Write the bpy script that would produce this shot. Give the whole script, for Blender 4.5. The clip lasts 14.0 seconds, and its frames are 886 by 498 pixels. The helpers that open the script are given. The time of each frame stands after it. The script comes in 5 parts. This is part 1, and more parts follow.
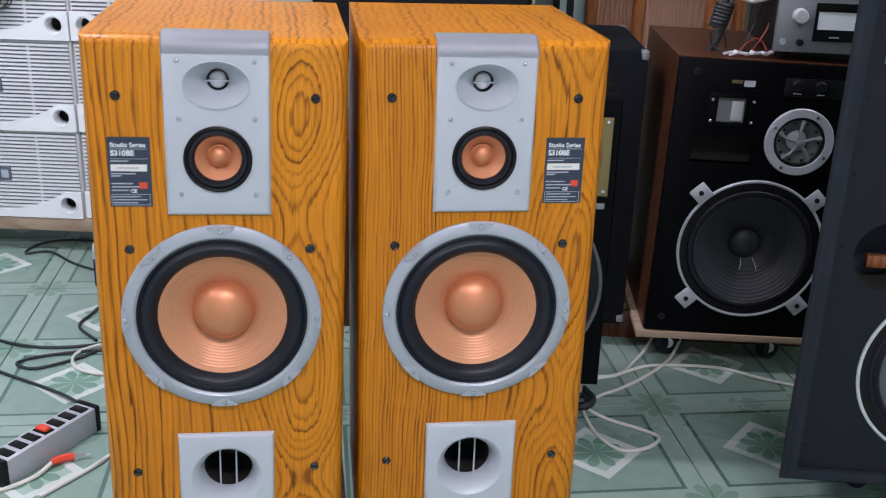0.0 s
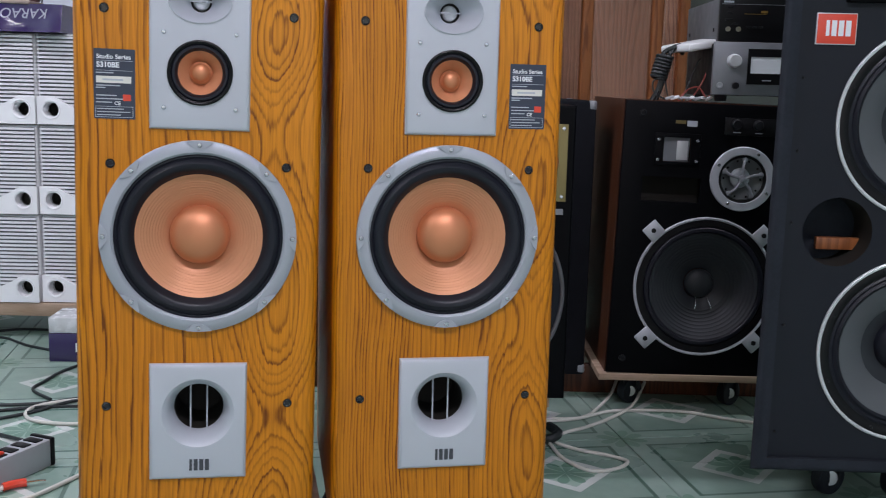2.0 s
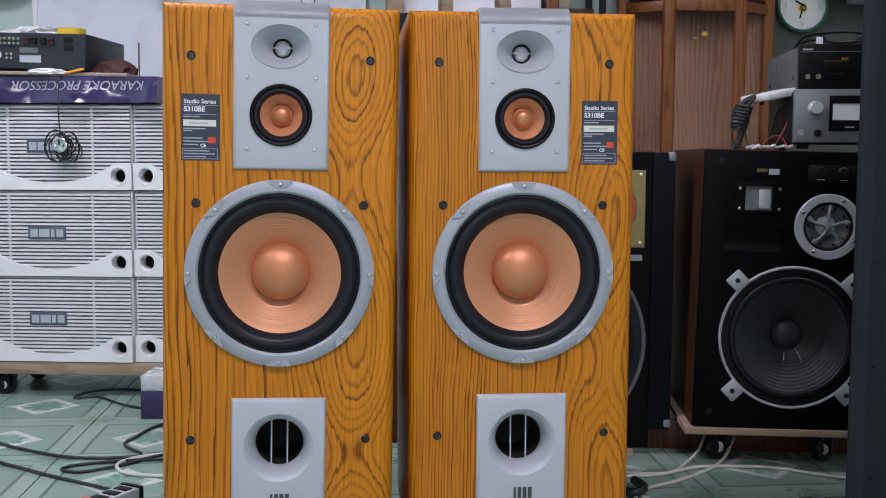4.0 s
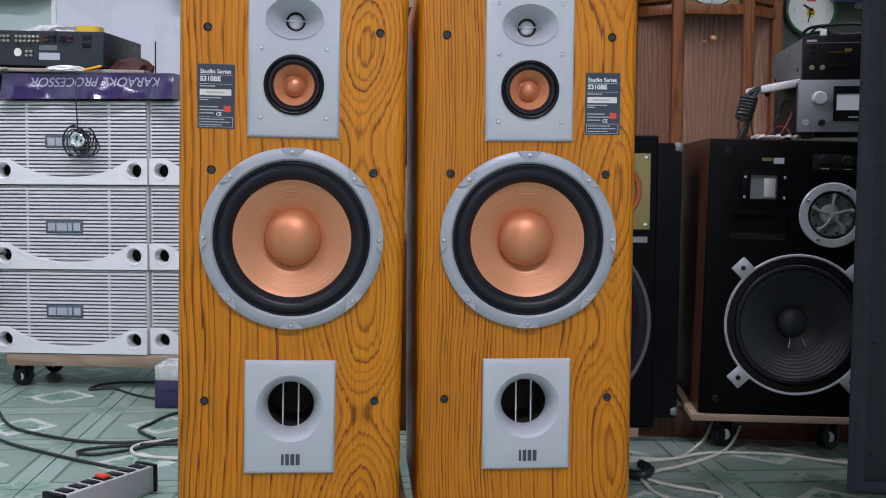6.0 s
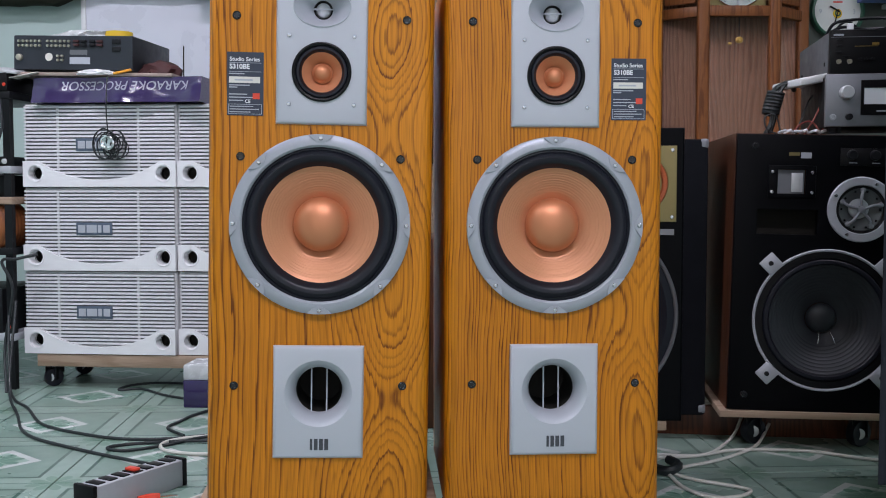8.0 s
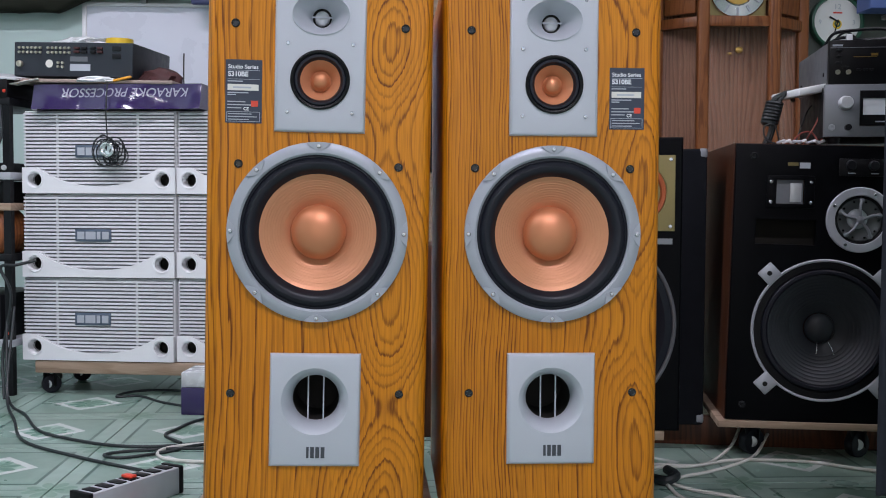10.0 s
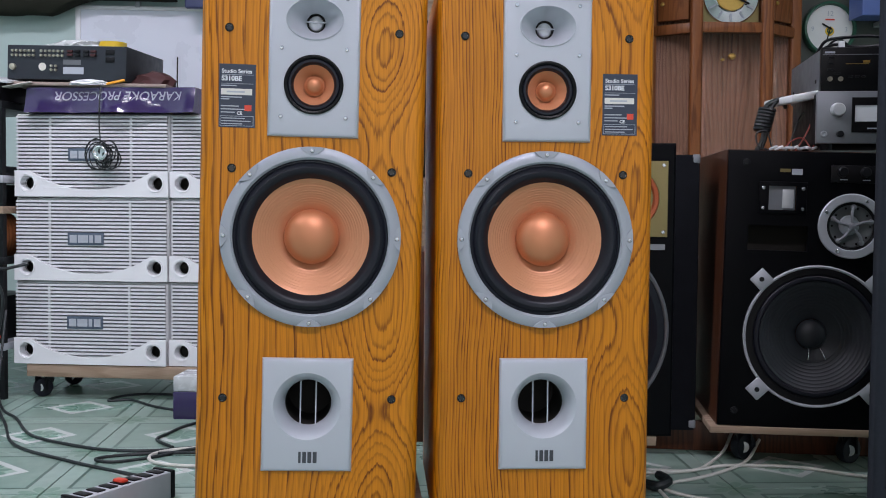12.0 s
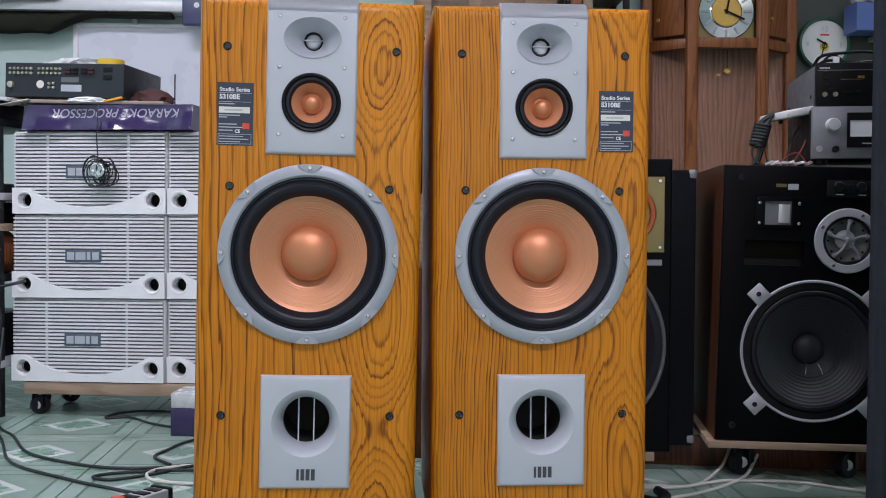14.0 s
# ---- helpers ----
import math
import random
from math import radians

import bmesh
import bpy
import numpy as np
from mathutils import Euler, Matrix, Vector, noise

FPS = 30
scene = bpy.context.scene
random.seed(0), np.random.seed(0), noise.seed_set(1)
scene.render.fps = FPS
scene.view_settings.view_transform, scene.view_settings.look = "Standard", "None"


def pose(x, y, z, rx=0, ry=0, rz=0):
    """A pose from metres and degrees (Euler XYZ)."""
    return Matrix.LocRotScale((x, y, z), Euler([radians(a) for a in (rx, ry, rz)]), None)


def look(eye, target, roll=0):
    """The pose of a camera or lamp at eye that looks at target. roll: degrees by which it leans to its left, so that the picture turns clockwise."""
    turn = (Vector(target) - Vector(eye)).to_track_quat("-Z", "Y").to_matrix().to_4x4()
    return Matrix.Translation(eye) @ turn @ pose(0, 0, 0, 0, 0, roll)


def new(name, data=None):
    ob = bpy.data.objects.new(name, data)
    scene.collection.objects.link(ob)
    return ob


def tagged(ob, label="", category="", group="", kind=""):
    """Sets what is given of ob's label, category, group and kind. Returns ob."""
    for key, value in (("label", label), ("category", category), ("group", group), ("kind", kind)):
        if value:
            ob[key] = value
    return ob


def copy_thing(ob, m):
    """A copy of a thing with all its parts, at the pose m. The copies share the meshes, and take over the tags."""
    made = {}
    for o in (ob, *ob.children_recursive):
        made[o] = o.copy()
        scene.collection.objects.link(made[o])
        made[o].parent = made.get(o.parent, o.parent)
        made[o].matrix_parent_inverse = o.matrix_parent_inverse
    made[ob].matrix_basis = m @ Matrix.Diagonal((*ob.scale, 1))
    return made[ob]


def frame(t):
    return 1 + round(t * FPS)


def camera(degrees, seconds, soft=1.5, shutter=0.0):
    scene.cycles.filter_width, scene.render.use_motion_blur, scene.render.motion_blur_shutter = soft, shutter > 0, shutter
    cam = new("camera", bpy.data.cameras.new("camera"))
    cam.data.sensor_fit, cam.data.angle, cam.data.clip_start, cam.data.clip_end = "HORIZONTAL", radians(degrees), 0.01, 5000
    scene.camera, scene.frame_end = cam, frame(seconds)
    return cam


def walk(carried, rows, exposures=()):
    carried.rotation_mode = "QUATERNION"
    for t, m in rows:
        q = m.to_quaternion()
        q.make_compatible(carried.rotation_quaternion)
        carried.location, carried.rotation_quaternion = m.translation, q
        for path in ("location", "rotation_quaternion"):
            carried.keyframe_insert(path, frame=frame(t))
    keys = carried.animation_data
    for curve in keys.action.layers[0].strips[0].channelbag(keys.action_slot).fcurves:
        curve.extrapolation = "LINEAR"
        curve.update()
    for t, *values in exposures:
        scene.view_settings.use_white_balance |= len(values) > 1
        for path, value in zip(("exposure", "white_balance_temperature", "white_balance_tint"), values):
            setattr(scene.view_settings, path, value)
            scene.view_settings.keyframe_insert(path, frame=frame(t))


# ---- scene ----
cam = camera(46.8, 14.0, soft=1.0, shutter=0.3)
EXPOSURES = [(0.0, 0.25), (0.6, 0.25), (1.2, 0.0), (14.0, 0.0)]
PATH = [
    (0, (0.032, 0.063, 1.176), (0.0, 1.936, 0.476), 1.9),
    (0.2, (0.009, 0.039, 1.100), (-0.018, 1.941, 0.482), 1.8),
    (0.4, (0.012, 0.023, 1.006), (-0.003, 1.957, 0.496), 2.1),
    (0.5, (0.004, 0.001, 0.962), (0.016, 1.943, 0.483), 2.2),
    (0.8, (0.011, -0.029, 0.863), (0.083, 1.933, 0.484), 2.5),
    (1, (0.014, -0.052, 0.846), (0.098, 1.922, 0.531), 2.4),
    (1.5, (0.021, -0.075, 0.827), (0.105, 1.903, 0.547), 2.0),
    (2, (0.01, -0.079, 0.811), (0.068, 1.895, 0.494), 1.5),
    (2.3, (-0.001, -0.090, 0.811), (-0.008, 1.890, 0.530), 1.2),
    (2.5, (0.001, -0.101, 0.808), (-0.058, 1.884, 0.575), 1.0),
    (3, (0.013, -0.101, 0.791), (-0.083, 1.888, 0.599), 0.4),
    (5.5, (0.037, -0.132, 0.7), (-0.096, 1.859, 0.56), 0.4),
    (6, (0.04, -0.151, 0.683), (-0.1, 1.839, 0.548), 0.3),
    (6.5, (0.043, -0.161, 0.67), (-0.115, 1.828, 0.54), 0.1),
    (7, (0.044, -0.157, 0.655), (-0.135, 1.831, 0.531), -0.2),
    (7.5, (0.04, -0.163, 0.644), (-0.149, 1.824, 0.528), -0.1),
    (8, (0.038, -0.161, 0.643), (-0.151, 1.827, 0.533), 0.0),
    (10.5, (0.042, -0.16, 0.643), (-0.144, 1.829, 0.552), 0.4),
    (11, (0.041, -0.161, 0.644), (-0.137, 1.829, 0.556), 0.4),
    (11.5, (0.041, -0.162, 0.643), (-0.137, 1.828, 0.558), 0.4),
    (12, (0.042, -0.161, 0.644), (-0.134, 1.83, 0.559), 0.5),
    (12.5, (0.041, -0.163, 0.645), (-0.129, 1.828, 0.565), 0.5),
    (13, (0.041, -0.164, 0.646), (-0.127, 1.827, 0.572), 0.4),
    (13.5, (0.041, -0.166, 0.647), (-0.129, 1.825, 0.583), 0.4),
    (14, (0.042, -0.165, 0.647), (-0.129, 1.827, 0.591), 0.3),
]
walk(cam, [(t, look(eye, target, roll)) for t, eye, target, roll in PATH], EXPOSURES)

# The first and last values drive added fill lamps without a known source.
FILL_FRONT, LAMP_TUBE, LAMP_BACK, LAMP_SIDE, FILL_RIGHT = 14.0, 63.0, 47.0, 18.0, 19.0

# ---- world and light ----
world = bpy.data.worlds.new("world")
scene.world = world
world.use_nodes = True
_sky = world.node_tree.nodes.new("ShaderNodeTexSky")
_sky.sky_type, _sky.sun_disc, _sky.sun_elevation, _sky.sun_rotation = "NISHITA", False, radians(38), radians(200)
_bg = world.node_tree.nodes["Background"]
_bg.inputs["Strength"].default_value = 0.1
world.node_tree.links.new(_sky.outputs["Color"], _bg.inputs["Color"])


def area_lamp(name, m, sx, sy, power, colour):
    data = bpy.data.lights.new(name, "AREA")
    data.shape, data.size, data.size_y, data.energy, data.color = "RECTANGLE", sx, sy, power, colour
    ob = new(name, data)
    ob.matrix_world = m
    return ob


# ---- materials ----
def material(name, base, rough=0.5, metal=0.0, spec=0.5, var=0.0, scale=20.0, bump=0.0, bscale=200.0, coat=0.0, emit=None, strength=0.0):
    """A surface with mottled colour at two scales and a fine relief."""
    m = bpy.data.materials.new(name)
    m.use_nodes = True
    nt = m.node_tree
    b = nt.nodes["Principled BSDF"]
    b.inputs["Base Color"].default_value = (*base, 1)
    b.inputs["Roughness"].default_value = rough
    b.inputs["Metallic"].default_value = metal
    b.inputs["Specular IOR Level"].default_value = spec
    b.inputs["Coat Weight"].default_value = coat
    b.inputs["Coat Roughness"].default_value = 0.08
    if emit:
        b.inputs["Emission Color"].default_value = (*emit, 1)
        b.inputs["Emission Strength"].default_value = strength
    co = nt.nodes.new("ShaderNodeTexCoord")
    if var:
        n1 = nt.nodes.new("ShaderNodeTexNoise")
        n1.inputs["Scale"].default_value, n1.inputs["Detail"].default_value = scale, 6
        nt.links.new(co.outputs["Object"], n1.inputs["Vector"])
        n2 = nt.nodes.new("ShaderNodeTexNoise")
        n2.inputs["Scale"].default_value, n2.inputs["Detail"].default_value = scale * 0.13, 3
        nt.links.new(co.outputs["Object"], n2.inputs["Vector"])
        add = nt.nodes.new("ShaderNodeMath")
        add.operation = "ADD"
        nt.links.new(n1.outputs["Fac"], add.inputs[0])
        nt.links.new(n2.outputs["Fac"], add.inputs[1])
        ramp = nt.nodes.new("ShaderNodeMapRange")
        for k, v in (("From Min", 0.6), ("From Max", 1.4), ("To Min", 1 - var), ("To Max", 1 + var)):
            ramp.inputs[k].default_value = v
        nt.links.new(add.outputs[0], ramp.inputs["Value"])
        mul = nt.nodes.new("ShaderNodeVectorMath")
        mul.operation = "SCALE"
        mul.inputs[0].default_value = base
        nt.links.new(ramp.outputs[0], mul.inputs["Scale"])
        nt.links.new(mul.outputs["Vector"], b.inputs["Base Color"])
        rr = nt.nodes.new("ShaderNodeMapRange")
        rr.inputs["From Min"].default_value, rr.inputs["From Max"].default_value = 0.3, 0.7
        rr.inputs["To Min"].default_value, rr.inputs["To Max"].default_value = max(rough - 0.08, 0.02), min(rough + 0.08, 1)
        nt.links.new(n1.outputs["Fac"], rr.inputs["Value"])
        nt.links.new(rr.outputs[0], b.inputs["Roughness"])
    if bump:
        nb = nt.nodes.new("ShaderNodeTexNoise")
        nb.inputs["Scale"].default_value, nb.inputs["Detail"].default_value = bscale, 4
        nt.links.new(co.outputs["Object"], nb.inputs["Vector"])
        bp = nt.nodes.new("ShaderNodeBump")
        bp.inputs["Strength"].default_value, bp.inputs["Distance"].default_value = bump, 0.002
        nt.links.new(nb.outputs["Fac"], bp.inputs["Height"])
        nt.links.new(bp.outputs["Normal"], b.inputs["Normal"])
    return m


def maths(nt, op, a, b=None):
    n = nt.nodes.new("ShaderNodeMath")
    n.operation = op
    for i, v in enumerate((a, b)):
        if v is None:
            continue
        if isinstance(v, (int, float)):
            n.inputs[i].default_value = v
        else:
            nt.links.new(v, n.inputs[i])
    return n.outputs[0]


def mixed(nt, fac, a, b):
    n = nt.nodes.new("ShaderNodeMix")
    n.data_type = "RGBA"
    for i, v in ((0, fac), (6, a), (7, b)):
        if isinstance(v, tuple):
            n.inputs[i].default_value = (*v, 1)
        elif isinstance(v, (int, float)):
            n.inputs[i].default_value = v
        else:
            nt.links.new(v, n.inputs[i])
    return n.outputs[2]


def wood(name, light, dark, bands=46.0, warp=5.0, rough=0.3, coat=0.0, along=0.16, stretch=5.0, axis=2):
    """Flat-sawn veneer: growth rings as contours of a stretched field, with fine pores."""
    m = bpy.data.materials.new(name)
    m.use_nodes = True
    nt = m.node_tree
    b = nt.nodes["Principled BSDF"]
    co = nt.nodes.new("ShaderNodeTexCoord")
    info = nt.nodes.new("ShaderNodeObjectInfo")
    shift = maths(nt, "MULTIPLY", info.outputs["Random"], 37.0)
    off = nt.nodes.new("ShaderNodeCombineXYZ")
    for i in range(3):
        nt.links.new(shift, off.inputs[i])
    add = nt.nodes.new("ShaderNodeVectorMath")
    nt.links.new(co.outputs["Object"], add.inputs[0])
    nt.links.new(off.outputs[0], add.inputs[1])
    mp = nt.nodes.new("ShaderNodeMapping")
    sc = [1.0, 1.0, 1.0]
    sc[axis] = along
    mp.inputs["Scale"].default_value = sc
    nt.links.new(add.outputs[0], mp.inputs["Vector"])
    n1 = nt.nodes.new("ShaderNodeTexNoise")
    n1.inputs["Scale"].default_value, n1.inputs["Detail"].default_value, n1.inputs["Roughness"].default_value = stretch, 1.5, 0.35
    nt.links.new(mp.outputs[0], n1.inputs["Vector"])
    n3 = nt.nodes.new("ShaderNodeTexNoise")
    n3.inputs["Scale"].default_value, n3.inputs["Detail"].default_value = 45.0, 2
    nt.links.new(mp.outputs[0], n3.inputs["Vector"])
    sep = nt.nodes.new("ShaderNodeSeparateXYZ")
    nt.links.new(mp.outputs[0], sep.inputs[0])
    cross = maths(nt, "ADD", sep.outputs[0], sep.outputs[1]) if axis == 2 else maths(nt, "ADD", sep.outputs[2], sep.outputs[1])
    field = maths(nt, "ADD", maths(nt, "MULTIPLY", cross, bands), maths(nt, "MULTIPLY", n1.outputs["Fac"], warp * 4))
    field = maths(nt, "ADD", field, maths(nt, "MULTIPLY", n3.outputs["Fac"], 1.3))
    ring = maths(nt, "FRACT", field)
    ramp = nt.nodes.new("ShaderNodeValToRGB")
    el = ramp.color_ramp.elements
    el[0].position, el[0].color = 0.0, (0, 0, 0, 1)
    el[1].position, el[1].color = 1.0, (0.1, 0.1, 0.1, 1)
    for p, v in ((0.36, 0.10), (0.62, 0.55), (0.80, 1.0), (0.92, 0.6)):
        e = el.new(p)
        e.color = (v, v, v, 1)
    nt.links.new(ring, ramp.inputs[0])
    pores = nt.nodes.new("ShaderNodeTexNoise")
    pores.inputs["Scale"].default_value, pores.inputs["Detail"].default_value = 420.0, 3
    mp2 = nt.nodes.new("ShaderNodeMapping")
    sc2 = [1.0, 1.0, 1.0]
    sc2[axis] = 0.04
    mp2.inputs["Scale"].default_value = sc2
    nt.links.new(add.outputs[0], mp2.inputs["Vector"])
    nt.links.new(mp2.outputs[0], pores.inputs["Vector"])
    big = nt.nodes.new("ShaderNodeTexNoise")
    big.inputs["Scale"].default_value = 7.0
    nt.links.new(mp.outputs[0], big.inputs["Vector"])
    pore = nt.nodes.new("ShaderNodeMapRange")
    for k, v in (("From Min", 0.35), ("From Max", 0.7), ("To Min", 0.0), ("To Max", 0.45)):
        pore.inputs[k].default_value = v
    nt.links.new(pores.outputs["Fac"], pore.inputs["Value"])
    lum = nt.nodes.new("ShaderNodeMapRange")
    for k, v in (("From Min", 0.3), ("From Max", 0.7), ("To Min", 0.28), ("To Max", 1.05)):
        lum.inputs[k].default_value = v
    nt.links.new(big.outputs["Fac"], lum.inputs["Value"])
    fac = maths(nt, "ADD", maths(nt, "MULTIPLY", ramp.outputs[0], lum.outputs[0]), maths(nt, "MULTIPLY", pore.outputs[0], 0.75))
    nt.links.new(mixed(nt, fac, light, dark), b.inputs["Base Color"])
    b.inputs["Roughness"].default_value = rough
    b.inputs["Coat Weight"].default_value, b.inputs["Coat Roughness"].default_value = coat, 0.12
    b.inputs["Specular IOR Level"].default_value = 0.3
    bp = nt.nodes.new("ShaderNodeBump")
    bp.inputs["Strength"].default_value, bp.inputs["Distance"].default_value = 0.12, 0.001
    nt.links.new(pores.outputs["Fac"], bp.inputs["Height"])
    nt.links.new(bp.outputs["Normal"], b.inputs["Normal"])
    return m


def oak_veneer(name, light, dark, heart, bands, widen, low, swing, period, least):
    """Flat-sawn oak: rings round a pith that wanders behind the sheet, thin ragged dark lines, long pores.
    heart: where across the sheet the arches stand; low, swing, period, least: how the arches rise and sink along the height."""
    m = bpy.data.materials.new(name)
    m.use_nodes = True
    nt = m.node_tree
    b = nt.nodes["Principled BSDF"]
    co = nt.nodes.new("ShaderNodeTexCoord")
    sep = nt.nodes.new("ShaderNodeSeparateXYZ")
    nt.links.new(co.outputs["Object"], sep.inputs[0])
    x, y, z = sep.outputs

    def grain(scale, along, detail, shift=0.0, rough=0.5):
        mp = nt.nodes.new("ShaderNodeMapping")
        mp.inputs["Scale"].default_value = (1.0, 1.0, along)
        mp.inputs["Location"].default_value = (shift, shift, shift)
        nt.links.new(co.outputs["Object"], mp.inputs["Vector"])
        n = nt.nodes.new("ShaderNodeTexNoise")
        n.inputs["Scale"].default_value, n.inputs["Detail"].default_value, n.inputs["Roughness"].default_value = scale, detail, rough
        nt.links.new(mp.outputs[0], n.inputs["Vector"])
        return maths(nt, "SUBTRACT", n.outputs["Fac"], 0.5)

    def ranged(v, f0, f1, t0, t1):
        n = nt.nodes.new("ShaderNodeMapRange")
        for k, w in (("From Min", f0), ("From Max", f1), ("To Min", t0), ("To Max", t1)):
            n.inputs[k].default_value = w
        nt.links.new(v, n.inputs["Value"])
        return n.outputs[0]

    wander = maths(nt, "MULTIPLY", grain(5.0, 0.45, 2, heart * 40), 0.050)
    u = maths(nt, "ADD", maths(nt, "SUBTRACT", x, heart), wander)
    lift = maths(nt, "MULTIPLY", grain(5.0, 0.7, 1, heart * 20), 0.16)
    wave = maths(nt, "COSINE", maths(nt, "MULTIPLY", maths(nt, "SUBTRACT", maths(nt, "ADD", z, lift), least), 2 * math.pi / period))
    d = maths(nt, "ADD", maths(nt, "MULTIPLY", grain(7.0, 0.35, 2, heart * 70), 0.03), low)
    d = maths(nt, "ADD", d, maths(nt, "MULTIPLY", y, 0.8))
    r = maths(nt, "SQRT", maths(nt, "ADD", maths(nt, "MULTIPLY", u, u), maths(nt, "MULTIPLY", d, d)))
    near = maths(nt, "DIVIDE", 1.0, maths(nt, "ADD", 1.0, maths(nt, "POWER", maths(nt, "MULTIPLY", r, 1 / 0.055), 2.0)))
    r = maths(nt, "SUBTRACT", r, maths(nt, "MULTIPLY", maths(nt, "MULTIPLY", wave, near), swing))
    f = maths(nt, "MULTIPLY", maths(nt, "ADD", r, maths(nt, "MULTIPLY", maths(nt, "MULTIPLY", r, r), widen)), bands)
    # the top sheet has its lines straight from front to back
    geo = nt.nodes.new("ShaderNodeNewGeometry")
    ns = nt.nodes.new("ShaderNodeSeparateXYZ")
    nt.links.new(geo.outputs["Normal"], ns.inputs[0])
    top = maths(nt, "GREATER_THAN", ns.outputs[2], 0.71)
    across = maths(nt, "MULTIPLY", maths(nt, "ADD", maths(nt, "MULTIPLY", wander, 0.5), x), bands * 0.9)
    f = maths(nt, "ADD", maths(nt, "MULTIPLY", f, maths(nt, "SUBTRACT", 1.0, top)), maths(nt, "MULTIPLY", across, top))
    f = maths(nt, "ADD", f, maths(nt, "MULTIPLY", grain(30.0, 0.07, 3), 1.9))
    f = maths(nt, "ADD", f, maths(nt, "MULTIPLY", grain(300.0, 0.03, 3), 0.85))
    f = maths(nt, "ADD", f, 50.0)
    ring = maths(nt, "FRACT", f)
    each = nt.nodes.new("ShaderNodeTexWhiteNoise")
    each.noise_dimensions = "1D"
    nt.links.new(maths(nt, "FLOOR", f), each.inputs["W"])
    ramp = nt.nodes.new("ShaderNodeValToRGB")
    el = ramp.color_ramp.elements
    el[0].position, el[0].color = 0.0, (0.12, 0.12, 0.12, 1)
    el[1].position, el[1].color = 1.0, (0.30, 0.30, 0.30, 1)
    for p, v in ((0.08, 0.04), (0.40, 0.06), (0.64, 0.24), (0.77, 0.75), (0.86, 1.0), (0.95, 0.75)):
        e = el.new(p)
        e.color = (v, v, v, 1)
    nt.links.new(ring, ramp.inputs[0])
    weight = ranged(each.outputs["Value"], 0.0, 1.0, 0.22, 1.0)
    patch = ranged(grain(9.0, 0.25, 3, 3.0), -0.2, 0.2, 0.80, 1.15)
    streak = grain(420.0, 0.022, 3, 1.0)
    pore = ranged(streak, -0.08, 0.20, 0.0, 0.55)
    fac = maths(nt, "ADD", maths(nt, "MULTIPLY", maths(nt, "MULTIPLY", ramp.outputs[0], weight), patch), maths(nt, "MULTIPLY", pore, 0.62))
    fac = maths(nt, "MINIMUM", fac, 1.0)
    tone = mixed(nt, ranged(grain(4.0, 0.4, 3, 7.0), -0.2, 0.2, 0.0, 1.0), light, tuple(c * k for c, k in zip(light, (0.86, 0.80, 0.70))))
    nt.links.new(mixed(nt, fac, tone, dark), b.inputs["Base Color"])
    nt.links.new(ranged(streak, -0.2, 0.2, 0.30, 0.44), b.inputs["Roughness"])
    b.inputs["Coat Weight"].default_value, b.inputs["Coat Roughness"].default_value = 0.12, 0.14
    b.inputs["Specular IOR Level"].default_value = 0.25
    bp = nt.nodes.new("ShaderNodeBump")
    bp.inputs["Strength"].default_value, bp.inputs["Distance"].default_value = 0.15, 0.001
    nt.links.new(maths(nt, "SUBTRACT", streak, maths(nt, "MULTIPLY", ramp.outputs[0], 0.25)), bp.inputs["Height"])
    nt.links.new(bp.outputs["Normal"], b.inputs["Normal"])
    return m


